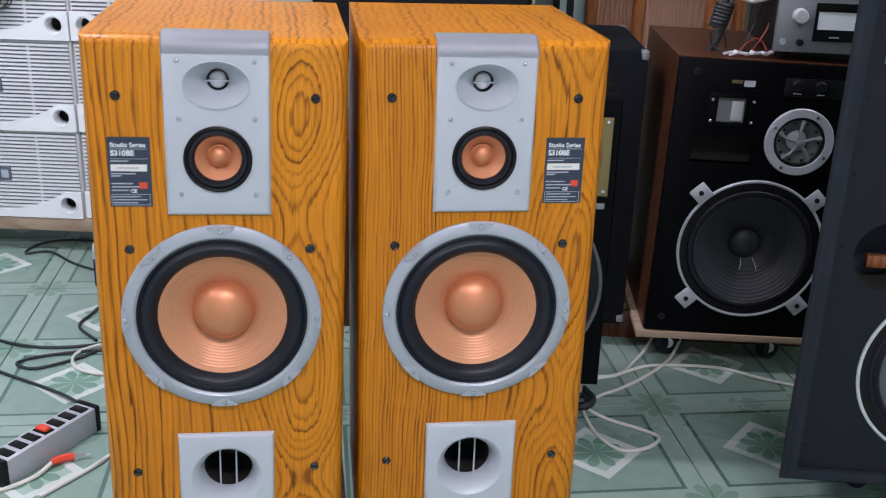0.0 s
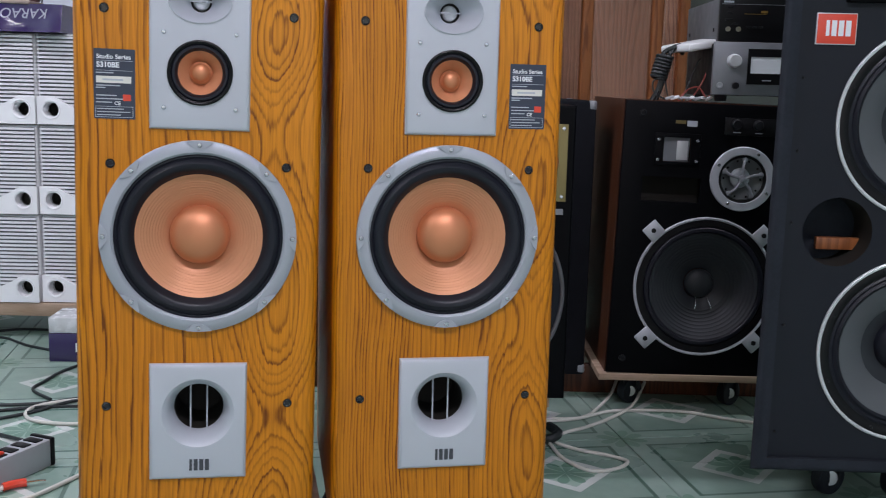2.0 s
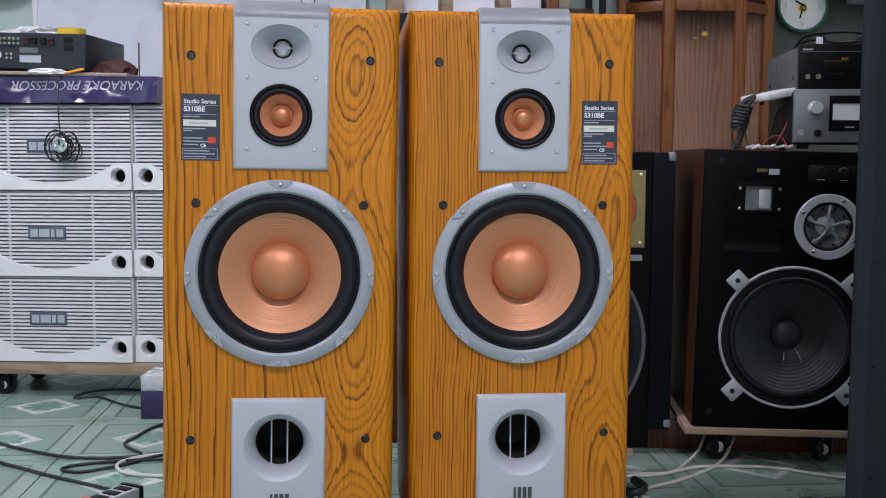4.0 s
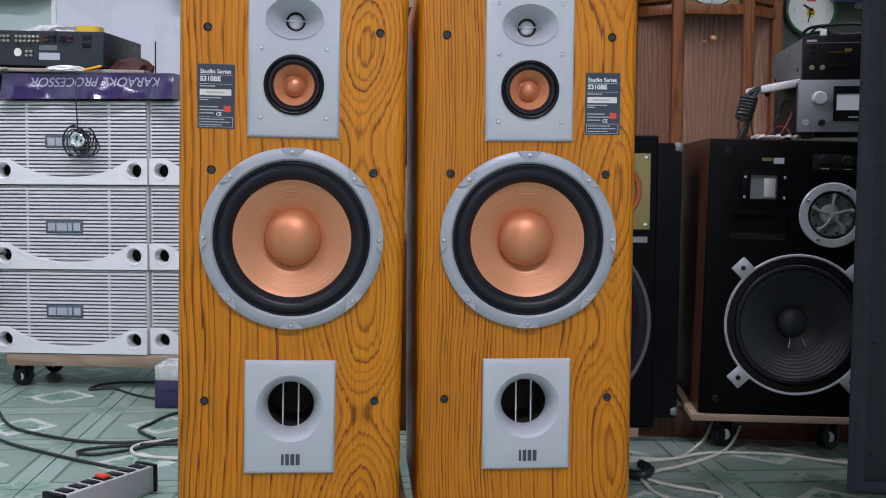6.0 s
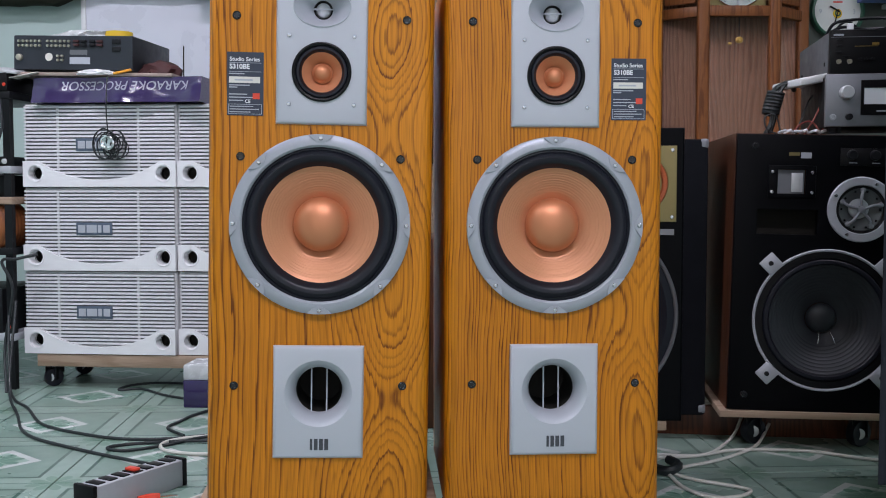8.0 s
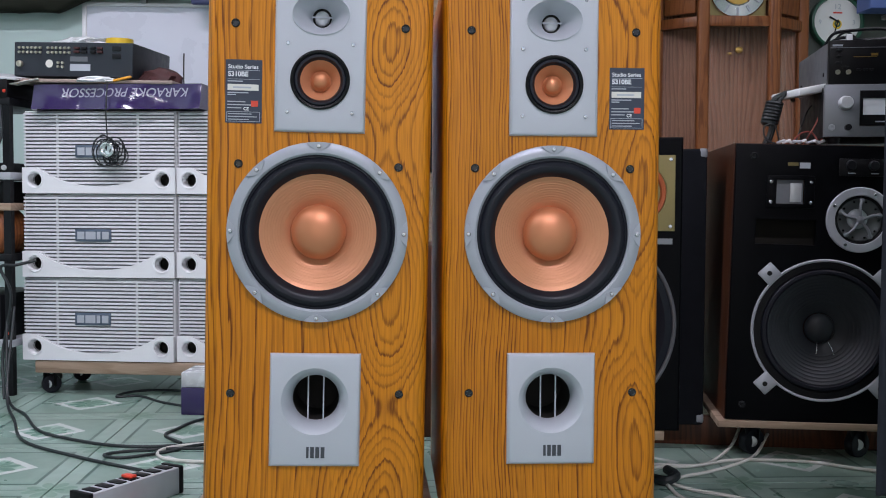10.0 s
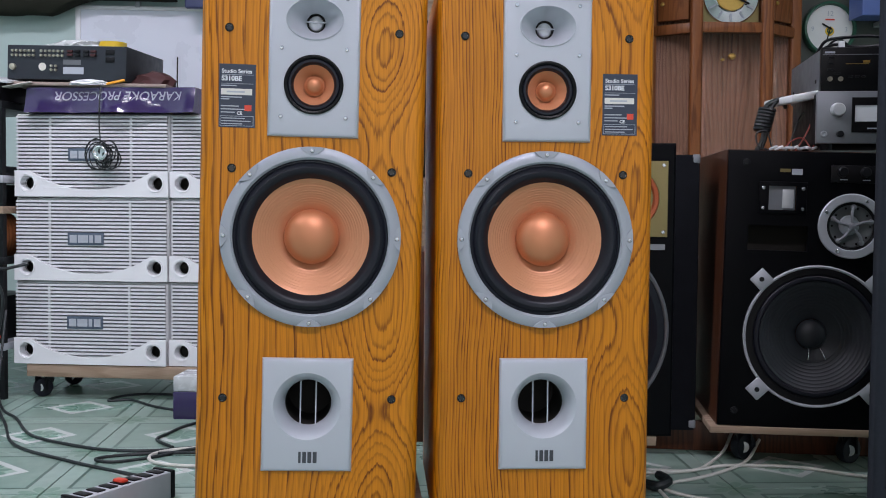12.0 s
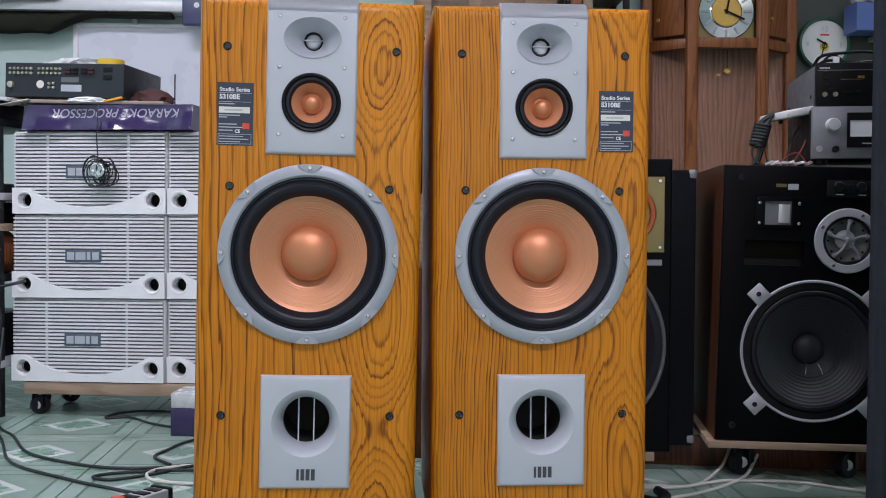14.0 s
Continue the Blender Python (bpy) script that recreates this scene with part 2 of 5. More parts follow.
def tile_material():
    """Printed ceramic: sage ground, dark border lines, white lozenge with a green flower, a flower over the corners."""
    m = bpy.data.materials.new("floor_tile")
    m.use_nodes = True
    nt = m.node_tree
    b = nt.nodes["Principled BSDF"]
    co = nt.nodes.new("ShaderNodeTexCoord")
    sep = nt.nodes.new("ShaderNodeSeparateXYZ")
    nt.links.new(co.outputs["Object"], sep.inputs[0])
    x, y = sep.outputs[0], sep.outputs[1]
    ax, ay = maths(nt, "ABSOLUTE", x), maths(nt, "ABSOLUTE", y)

    def band(v, lo, hi):
        return maths(nt, "MULTIPLY", maths(nt, "GREATER_THAN", v, lo), maths(nt, "LESS_THAN", v, hi))

    def flower(px, py, radius):
        r = maths(nt, "SQRT", maths(nt, "ADD", maths(nt, "MULTIPLY", px, px), maths(nt, "MULTIPLY", py, py)))
        a = maths(nt, "ARCTAN2", py, px)
        petal = maths(nt, "ABSOLUTE", maths(nt, "SINE", maths(nt, "MULTIPLY", a, 4.0)))
        lim = maths(nt, "MULTIPLY", maths(nt, "ADD", maths(nt, "MULTIPLY", petal, 0.45), 0.55), radius)
        return maths(nt, "MULTIPLY", maths(nt, "LESS_THAN", r, lim), maths(nt, "GREATER_THAN", petal, 0.25))

    mott = nt.nodes.new("ShaderNodeTexNoise")
    mott.inputs["Scale"].default_value, mott.inputs["Detail"].default_value = 22.0, 6
    nt.links.new(co.outputs["Object"], mott.inputs["Vector"])
    dirt = nt.nodes.new("ShaderNodeTexNoise")
    dirt.inputs["Scale"].default_value, dirt.inputs["Detail"].default_value = 2.3, 5
    geo = nt.nodes.new("ShaderNodeNewGeometry")
    nt.links.new(geo.outputs["Position"], dirt.inputs["Vector"])
    ground = mixed(nt, mott.outputs["Fac"], (0.155, 0.262, 0.212), (0.29, 0.405, 0.350))
    big = maths(nt, "MAXIMUM", ax, ay)
    small = maths(nt, "MINIMUM", ax, ay)
    strip = maths(nt, "GREATER_THAN", big, 0.150)
    col = mixed(nt, strip, ground, mixed(nt, mott.outputs["Fac"], (0.205, 0.32, 0.268), (0.36, 0.475, 0.42)))
    lines = maths(nt, "MAXIMUM", maths(nt, "MULTIPLY", band(ax, 0.143, 0.152), maths(nt, "LESS_THAN", ay, 0.152)), maths(nt, "MULTIPLY", band(ay, 0.143, 0.152), maths(nt, "LESS_THAN", ax, 0.152)))
    col = mixed(nt, maths(nt, "MULTIPLY", lines, 0.85), col, (0.035, 0.10, 0.075))
    dia = maths(nt, "ADD", ax, ay)
    col = mixed(nt, maths(nt, "MULTIPLY", maths(nt, "LESS_THAN", dia, 0.105), 0.9), col, (0.64, 0.68, 0.66))
    col = mixed(nt, maths(nt, "LESS_THAN", dia, 0.078), col, (0.34, 0.48, 0.41))
    col = mixed(nt, maths(nt, "MULTIPLY", flower(x, y, 0.062), 0.75), col, (0.085, 0.22, 0.15))
    cx, cy = maths(nt, "SUBTRACT", 0.195, ax), maths(nt, "SUBTRACT", 0.195, ay)
    col = mixed(nt, maths(nt, "MULTIPLY", flower(cx, cy, 0.06), 0.6), col, (0.09, 0.22, 0.14))
    grime = nt.nodes.new("ShaderNodeMapRange")
    for k, v in (("From Min", 0.42), ("From Max", 0.75), ("To Min", 0.0), ("To Max", 0.45)):
        grime.inputs[k].default_value = v
    nt.links.new(dirt.outputs["Fac"], grime.inputs["Value"])
    col = mixed(nt, grime.outputs[0], col, (0.19, 0.21, 0.17))
    nt.links.new(col, b.inputs["Base Color"])
    rg = maths(nt, "ADD", maths(nt, "MULTIPLY", dirt.outputs["Fac"], 0.35), 0.12)
    nt.links.new(rg, b.inputs["Roughness"])
    return m


OAK_ARCHED = oak_veneer("oak_veneer_arched", (0.69, 0.255, 0.010), (0.150, 0.038, 0.0015), 0.104, 98.0, 0.2, 0.010, 0.034, 0.34, 0.690)
OAK_STRAIGHT = oak_veneer("oak_veneer_straight", (0.65, 0.238, 0.009), (0.150, 0.038, 0.0015), 0.128, 88.0, 2.6, 0.010, 0.028, 0.40, 0.515)
CABINET_WOOD = wood("red_brown_wood", (0.30, 0.105, 0.035), (0.15, 0.045, 0.014), bands=30, warp=3, rough=0.35)
DARK_WALNUT = wood("dark_walnut", (0.095, 0.030, 0.012), (0.035, 0.010, 0.004), bands=50, warp=3, rough=0.4)
PLY = wood("plywood", (0.40, 0.295, 0.215), (0.26, 0.18, 0.12), bands=25, warp=3, rough=0.7, axis=0)
BACK_PANEL = wood("panel_board", (0.29, 0.150, 0.095), (0.13, 0.062, 0.038), bands=60, warp=2.5, rough=0.35)
SILVER = material("silver_plastic", (0.49, 0.51, 0.555), 0.40, 0.12, var=0.03, scale=8, bump=0.03, bscale=900)
RING = material("cast_ring", (0.37, 0.39, 0.43), 0.42, 0.2, var=0.05, scale=30, bump=0.06, bscale=600)
RUBBER = material("black_rubber", (0.009, 0.010, 0.016), 0.42, spec=0.3, var=0.15, scale=40)
COPPER = material("copper_cone", (0.62, 0.272, 0.140), 0.42, 0.28, var=0.05, scale=12, bump=0.02, bscale=500)
COPPER_CAP = material("copper_cap", (0.62, 0.240, 0.115), 0.40, 0.45, var=0.04, scale=10)
CHROME = material("chrome", (0.75, 0.76, 0.78), 0.15, 1.0)
GLOSS_BLACK = material("gloss_black", (0.008, 0.008, 0.009), 0.14)
SCREW = material("screw_steel", (0.58, 0.60, 0.63), 0.24, 0.9)
TITANIUM = material("titanium_dome", (0.74, 0.75, 0.77), 0.25, 0.2)
BLACK = material("black_plastic", (0.006, 0.006, 0.007), 0.4, spec=0.2, var=0.1, scale=30)
# near-black for port linings; the shade inside them is put into this colour
VOID = material("port_dark", (0.012, 0.010, 0.007), 0.8)
LABEL = material("label_navy", (0.028, 0.037, 0.062), 0.35, var=0.1, scale=30)
PRINT = material("print_white", (0.75, 0.77, 0.8), 0.5)
PRINT_GREY = material("print_grey", (0.42, 0.45, 0.5), 0.5)
PRINT_DIM = material("print_dim", (0.34, 0.33, 0.42), 0.35)
MID_GREY = material("grey_midrange", (0.13, 0.14, 0.145), 0.45, 0.4, var=0.1, scale=60)
PAPER = material("label_paper", (0.7, 0.68, 0.62), 0.6, var=0.05, scale=60)
FOAM = material("beige_foam", (0.33, 0.26, 0.23), 0.8, var=0.15, scale=20)
RED = material("badge_red", (0.68, 0.06, 0.03), 0.35, var=0.05, scale=30)
LOGO = material("logo_dark", (0.05, 0.055, 0.065), 0.5)
CARPET = material("black_carpet", (0.022, 0.026, 0.034), 0.85, spec=0.15, var=0.25, scale=150, bump=0.5, bscale=700)
FELT = material("black_felt", (0.009, 0.010, 0.013), 0.9, spec=0.1, var=0.25, scale=150, bump=0.5, bscale=700)
RECEIVER_CASE = material("slate_metal", (0.026, 0.031, 0.040), 0.42, 0.2, spec=0.4, var=0.1, scale=40)
BAFFLE = material("black_baffle", (0.0095, 0.0115, 0.0170), 0.5, spec=0.22, var=0.12, scale=60, bump=0.1, bscale=800)
BAFFLE_FLAT = material("black_vinyl", (0.0016, 0.0018, 0.0028), 0.45, spec=0.08, var=0.15, scale=40, bump=0.08, bscale=600)
CONE = material("paper_cone", (0.024, 0.027, 0.032), 0.45, spec=0.35, var=0.15, scale=40, bump=0.1, bscale=900)
CONE_GREY = material("grey_cone", (0.085, 0.092, 0.100), 0.6, var=0.12, scale=40, bump=0.1, bscale=900)
ALU = material("cast_aluminium", (0.46, 0.48, 0.52), 0.42, 0.25, var=0.06, scale=60, bump=0.05, bscale=700)
ALU_WHITE = material("pale_metal", (0.62, 0.64, 0.66), 0.4, 0.3, var=0.05, scale=60)
WHITE = material("white_plastic", (0.80, 0.81, 0.83), 0.42, var=0.04, scale=9, bump=0.03, bscale=500)
OFFWHITE = material("grille_white", (0.69, 0.695, 0.72), 0.5, var=0.06, scale=15)
GRILLE_DARK = material("grille_gap", (0.16, 0.165, 0.175), 0.7, var=0.1, scale=20)
PLATE_BLUE = material("badge_slate", (0.10, 0.13, 0.18), 0.4, 0.3, var=0.1, scale=60)
PURPLE = material("purple_card", (0.024, 0.009, 0.075), 0.13, spec=0.9)
GEAR = material("black_metal", (0.010, 0.011, 0.013), 0.45, 0.2, spec=0.25, var=0.1, scale=40)
GEAR_GREY = material("grey_metal_case", (0.16, 0.165, 0.18), 0.42, 0.4, var=0.07, scale=30)
FACE_GREY = material("brushed_face", (0.24, 0.25, 0.275), 0.38, 0.35, var=0.06, scale=80)
GLASS_WHITE = material("meter_window", (0.80, 0.82, 0.86), 0.2)
GOLD = material("gold", (0.62, 0.40, 0.11), 0.35, 0.8, var=0.1, scale=60)
GOLD_PLATE = material("gold_plate", (0.25, 0.20, 0.085), 0.4, 0.6, var=0.1, scale=40)
ORANGE_RING = material("orange_ring", (0.45, 0.10, 0.03), 0.5)
CABLE_BLACK = material("cable_black", (0.015, 0.02, 0.022), 0.45, var=0.2, scale=60)
CABLE_WHITE = material("cable_white", (0.62, 0.61, 0.56), 0.5, var=0.08, scale=40)
CABLE_RED = material("cable_red", (0.30, 0.06, 0.05), 0.45)
YELLOW = material("yellow_plastic", (0.75, 0.50, 0.03), 0.4, var=0.06, scale=30)
ORANGE = material("orange_plastic", (0.80, 0.36, 0.03), 0.4)
BLUE = material("blue_plastic", (0.10, 0.16, 0.42), 0.45, var=0.08, scale=30)
BLUE_DARK = material("dark_blue_plastic", (0.06, 0.07, 0.16), 0.4, var=0.1, scale=30)
GREEN_RIM = material("green_rim", (0.02, 0.10, 0.06), 0.3)
FACE_WHITE = material("dial_white", (0.74, 0.75, 0.74), 0.35, var=0.03, scale=20)
BOARD = material("whiteboard", (0.74, 0.77, 0.86), 0.3, var=0.04, scale=5)
WALL = material("wall_paint", (0.53, 0.66, 0.63), 0.8, var=0.07, scale=3, bump=0.08, bscale=120)
CLOTH = material("olive_cloth", (0.022, 0.024, 0.018), 0.9, spec=0.1, var=0.3, scale=12)
DARK_SHEET = material("dark_sheet", (0.075, 0.085, 0.075), 0.6, var=0.2, scale=6)
CEILING = material("ceiling_paint", (0.68, 0.69, 0.67), 0.9, var=0.05, scale=3)
GROUT = material("grout", (0.11, 0.14, 0.12), 0.9, var=0.15, scale=60)
TILE = tile_material()
LAMP_WHITE = material("lamp_tube", (0.9, 0.9, 0.9), 0.4, emit=(0.95, 0.97, 1.0), strength=6.0)
BRASS_RCA = material("socket_metal", (0.55, 0.52, 0.42), 0.35, 0.8)
MAROON = material("maroon_fabric", (0.045, 0.010, 0.010), 0.7, var=0.2, scale=30)
BAG = material("clear_bag", (0.55, 0.57, 0.58), 0.25, var=0.2, scale=40)
GLASS = bpy.data.materials.new("glass")
GLASS.use_nodes = True
_g = GLASS.node_tree.nodes["Principled BSDF"]
_g.inputs["Transmission Weight"].default_value, _g.inputs["Roughness"].default_value, _g.inputs["IOR"].default_value = 1.0, 0.03, 1.25
_g.inputs["Base Color"].default_value = (0.93, 0.93, 0.92, 1)


# ---- mesh helpers ----
def link_mesh(name, bm, mat, smooth=35):
    bmesh.ops.recalc_face_normals(bm, faces=bm.faces)
    me = bpy.data.meshes.new(name)
    bm.to_mesh(me)
    bm.free()
    me.materials.append(mat)
    if smooth:
        me.shade_smooth()
        me.set_sharp_from_angle(angle=radians(smooth))
    return new(name, me)


def part(name, bm, mat, parent, label="", at=None):
    ob = link_mesh(name, bm, mat)
    ob.parent = parent
    if at is not None:
        ob.matrix_basis = at
    if label:
        ob["label"] = label
    return ob


def thing(name, m, label, category, group="", kind=""):
    ob = new(name)
    ob.empty_display_size = 0.05
    ob.matrix_basis = m
    return tagged(ob, label, category, group, kind)


def single(name, bm, mat, m, label, category, group="", kind=""):
    ob = link_mesh(name, bm, mat)
    ob.matrix_basis = m
    return tagged(ob, label, category, group, kind)


def box(x0, x1, y0, y1, z0, z1, bevel=0.0, seg=2, bm=None):
    bm = bm or bmesh.new()
    r = bmesh.ops.create_cube(bm, size=1.0)
    for v in r["verts"]:
        v.co = Vector(((x0 + x1) / 2 + v.co.x * (x1 - x0), (y0 + y1) / 2 + v.co.y * (y1 - y0), (z0 + z1) / 2 + v.co.z * (z1 - z0)))
    if bevel:
        edges = list({e for v in r["verts"] for e in v.link_edges})
        bmesh.ops.bevel(bm, geom=edges, offset=bevel, segments=seg, affect="EDGES", profile=0.5)
    return bm


def lathe(profile, cx=0.0, cz=0.0, seg=48, sx=1.0, sz=1.0, bm=None, y=0.0):
    """Turns (radius, depth) pairs round an axis along y."""
    bm = bm or bmesh.new()
    rings = []
    for r, d in profile:
        if r < 1e-6:
            rings.append([bm.verts.new((cx, y + d, cz))])
        else:
            rings.append([bm.verts.new((cx + sx * r * math.cos(2 * math.pi * i / seg), y + d, cz + sz * r * math.sin(2 * math.pi * i / seg))) for i in range(seg)])
    for a, b in zip(rings, rings[1:]):
        for i in range(seg):
            j = (i + 1) % seg
            q = [a[i % len(a)], a[j % len(a)], b[j % len(b)], b[i % len(b)]]
            q = list(dict.fromkeys(q))
            if len(q) > 2:
                bm.faces.new(q)
    return bm


def turned(profile, seg=24, bm=None, x=0.0, y=0.0):
    """Turns (radius, height) pairs round a vertical axis."""
    bm = lathe(profile, seg=seg, bm=bm)
    for v in bm.verts:
        v.co = Vector((x + v.co.x, y + v.co.z, v.co.y))
    return bm


def smooth_line(points, steps=8):
    pts = [Vector(p) for p in points]
    pts = [2 * pts[0] - pts[1]] + pts + [2 * pts[-1] - pts[-2]]
    out = []
    for a, b, c, d in zip(pts, pts[1:], pts[2:], pts[3:]):
        for i in range(steps):
            t = i / steps
            out.append(0.5 * (2 * b + (c - a) * t + (2 * a - 5 * b + 4 * c - d) * t * t + (3 * b - a - 3 * c + d) * t ** 3))
    return out + [pts[-2]]


def tube(points, radius, seg=8, steps=8, bm=None):
    bm = bm or bmesh.new()
    line = smooth_line(points, steps)
    side, rings = None, []
    for i, p in enumerate(line):
        ahead = (line[min(i + 1, len(line) - 1)] - line[max(i - 1, 0)])
        if ahead.length < 1e-7:
            continue
        ahead.normalize()
        if side is None:
            side = ahead.orthogonal().normalized()
        side = (side - ahead * side.dot(ahead)).normalized()
        up = ahead.cross(side)
        rings.append([bm.verts.new(p + radius * (math.cos(2 * math.pi * k / seg) * side + math.sin(2 * math.pi * k / seg) * up)) for k in range(seg)])
    for a, b in zip(rings, rings[1:]):
        for k in range(seg):
            bm.faces.new((a[k], a[(k + 1) % seg], b[(k + 1) % seg], b[k]))
    bm.faces.new(rings[0][::-1])
    bm.faces.new(rings[-1])
    return bm


def circle(cx, cz, r, n=40, sx=1.0, sz=1.0):
    return [(cx + sx * r * math.cos(2 * math.pi * i / n), cz + sz * r * math.sin(2 * math.pi * i / n)) for i in range(n)]


def rect(x0, x1, z0, z1):
    return [(x0, z0), (x1, z0), (x1, z1), (x0, z1)]


def hollow(x0, x1, z0, z1, depth, edge, holes, wall=0.03, seg=5, y0=0.0, bm=None, cap=True, taper=0.0):
    """A cabinet or panel: rounded front edges, a front pierced by holes with walls, sides and a back."""
    bm = bm or bmesh.new()

    def loop(inset, y):
        return [bm.verts.new((x, y0 + y, z)) for x, z in rect(x0 + inset, x1 - inset, z0 + inset, z1 - inset)]

    if edge:
        loops = [loop(edge * (1 - math.sin(a)), edge * (1 - math.cos(a))) for a in [math.pi / 2 * i / seg for i in range(seg + 1)]]
    else:
        loops = [loop(0, 0)]
    loops.append(loop(0, depth))
    for v in loops[-1]:
        v.co.x += taper if v.co.x < (x0 + x1) / 2 else -taper
    for a, b in zip(loops, loops[1:]):
        for i in range(4):
            j = (i + 1) % 4
            bm.faces.new((a[i], a[j], b[j], b[i]))
    if cap:
        bm.faces.new(loops[-1])
    front = loops[0]
    edges = [bm.edges.get((front[i], front[(i + 1) % 4])) or bm.edges.new((front[i], front[(i + 1) % 4])) for i in range(4)]
    for h in holes:
        ring = [bm.verts.new((x, y0, z)) for x, z in h]
        back = [bm.verts.new((x, y0 + wall, z)) for x, z in h]
        n = len(h)
        for i in range(n):
            j = (i + 1) % n
            bm.faces.new((ring[i], ring[j], back[j], back[i]))
        if cap:
            bm.faces.new(back)
        edges += [bm.edges.get((ring[i], ring[(i + 1) % n])) for i in range(n)]
    bmesh.ops.triangle_fill(bm, use_beauty=True, edges=edges, normal=(0, -1, 0))
    return bm


def words(text, size, mat, parent, m, name="lettering", bold=0.0, align="LEFT"):
    data = bpy.data.curves.new(name, "FONT")
    data.body, data.size, data.extrude, data.align_x, data.offset = text, size, 0.0002, align, bold
    tmp = bpy.data.objects.new(name, data)
    scene.collection.objects.link(tmp)
    bpy.context.view_layer.update()
    me = bpy.data.meshes.new_from_object(tmp.evaluated_get(bpy.context.evaluated_depsgraph_get()))
    bpy.data.objects.remove(tmp)
    me.materials.clear()
    me.materials.append(mat)
    ob = new(name, me)
    ob.parent = parent
    ob.matrix_basis = m
    return ob


def plate(x0, x1, z0, z1, y, bm=None, thick=0.0008):
    """A thin printed bar or sticker, its face towards -y."""
    return box(x0, x1, y - thick, y, z0, z1, bm=bm)


FRONT = Matrix.Rotation(radians(90), 4, "X")


def facing(x, y, z):
    """The pose of lettering that faces -y."""
    return Matrix.Translation((x, y, z)) @ FRONT


def pierced(outline, holes, y0, depth, bm=None):
    """A flat board of any outline with holes through it."""
    bm = bm or bmesh.new()
    edges = []
    for pts in [outline] + holes:
        f = [bm.verts.new((x, y0, z)) for x, z in pts]
        k = [bm.verts.new((x, y0 + depth, z)) for x, z in pts]
        n = len(pts)
        for i in range(n):
            j = (i + 1) % n
            bm.faces.new((f[i], f[j], k[j], k[i]))
        edges += [bm.edges.get((f[i], f[(i + 1) % n])) for i in range(n)]
    bmesh.ops.triangle_fill(bm, use_beauty=True, edges=edges, normal=(0, -1, 0))
    return bm


# ---- room: turned a little against the cameras' way, like the floor tiles ----
TURN_ROOM = 8.0
ROOM = pose(0, 4.45, 0, 0, 0, TURN_ROOM)
X0, X1, Y0, Y1, HIGH = -3.0, 2.9, -7.0, 0.0, 3.0


def structure(name, bm, mat, label, category="", m=None):
    return single(name, bm, mat, ROOM if m is None else m, label, category or name.split("_")[0], kind="structure")


floor = structure("floor", box(X0 - 0.2, X1 + 0.2, Y0 - 0.2, Y1 + 0.2, -0.12, -0.006), GROUT, "sage green patterned ceramic tile floor with dark grout", "floor")
structure("wall_north", box(X0 - 0.2, X1 + 0.2, Y1, Y1 + 0.2, -0.006, HIGH), WALL, "pale green painted plaster back wall", "wall")
structure("wall_west", box(X0 - 0.2, X0, Y0, Y1, -0.006, HIGH), WALL, "pale green painted plaster side wall", "wall")
structure("wall_east", box(X1, X1 + 0.2, Y0, Y1, -0.006, HIGH), WALL, "pale green painted plaster side wall", "wall")
# the unseen side behind the camera: an added wall, open wide for the fill light
structure("wall_south", pierced([(X0 - 0.2, -0.006), (X0 + 0.9, -0.006), (X0 + 0.9, 2.5), (X1 - 0.9, 2.5), (X1 - 0.9, -0.006), (X1 + 0.2, -0.006), (X1 + 0.2, HIGH), (X0 - 0.2, HIGH)], [], Y0 - 0.2, 0.2), WALL, "added pale green wall, out of view, with a wide light opening", "wall")
structure("ceiling", box(X0 - 0.2, X1 + 0.2, Y0 - 0.2, Y1 + 0.2, HIGH, HIGH + 0.15), CEILING, "plain off-white painted ceiling", "ceiling")
structure("ground", box(-60, 60, -80, Y0 - 0.2, -0.3, -0.13), GROUT, "added grey concrete ground outside the opening, out of view", "ground")
# added front fill, set in the unseen opening
area_lamp("front_fill", ROOM @ look((0, Y0 - 0.05, 1.3), (0, 0, 1.0)), 4.0, 2.4, FILL_FRONT, (0.93, 0.92, 1.06))


def tube_light(u, v, power, turn=0):
    t = thing("tube_light", ROOM @ pose(u, v, HIGH, 0, 0, turn), "white fluorescent tube lamp on the ceiling, out of view", "ceiling lamp", "ceiling tube lamps")
    part("batten", box(-0.62, 0.62, -0.03, 0.03, -0.05, 0, 0.006), WHITE, t)
    part("tube", tube([(-0.6, 0, -0.075), (0, 0, -0.075), (0.6, 0, -0.075)], 0.013), LAMP_WHITE, t, "glowing white tube")
    for x in (-0.605, 0.605):
        part("end_cap", box(x - 0.012, x + 0.012, -0.018, 0.018, -0.095, -0.045, 0.004), WHITE, t)
    area_lamp("tube_glow", ROOM @ pose(u, v, HIGH - 0.1, 0, 0, turn), 1.2, 0.06, power, (0.98, 0.915, 1.075))


tube_light(-0.25, -5.1, LAMP_TUBE)
tube_light(-1.75, -2.25, LAMP_BACK)
tube_light(-2.25, -4.2, LAMP_SIDE)
# added as fill for the right floor; no fixture is known there
tube_light(1.35, -2.7, FILL_RIGHT)


# ---- tower speakers ----
def screw(parent, x, z, y, r=0.0031, mat=None):
    part("screw", lathe([(r, 0.001), (r, -0.0012), (r * 0.75, -0.0022), (r * 0.4, -0.0023), (r * 0.34, -0.0008), (0, -0.0008)], x, z, 12, y=y), mat or SCREW, parent)


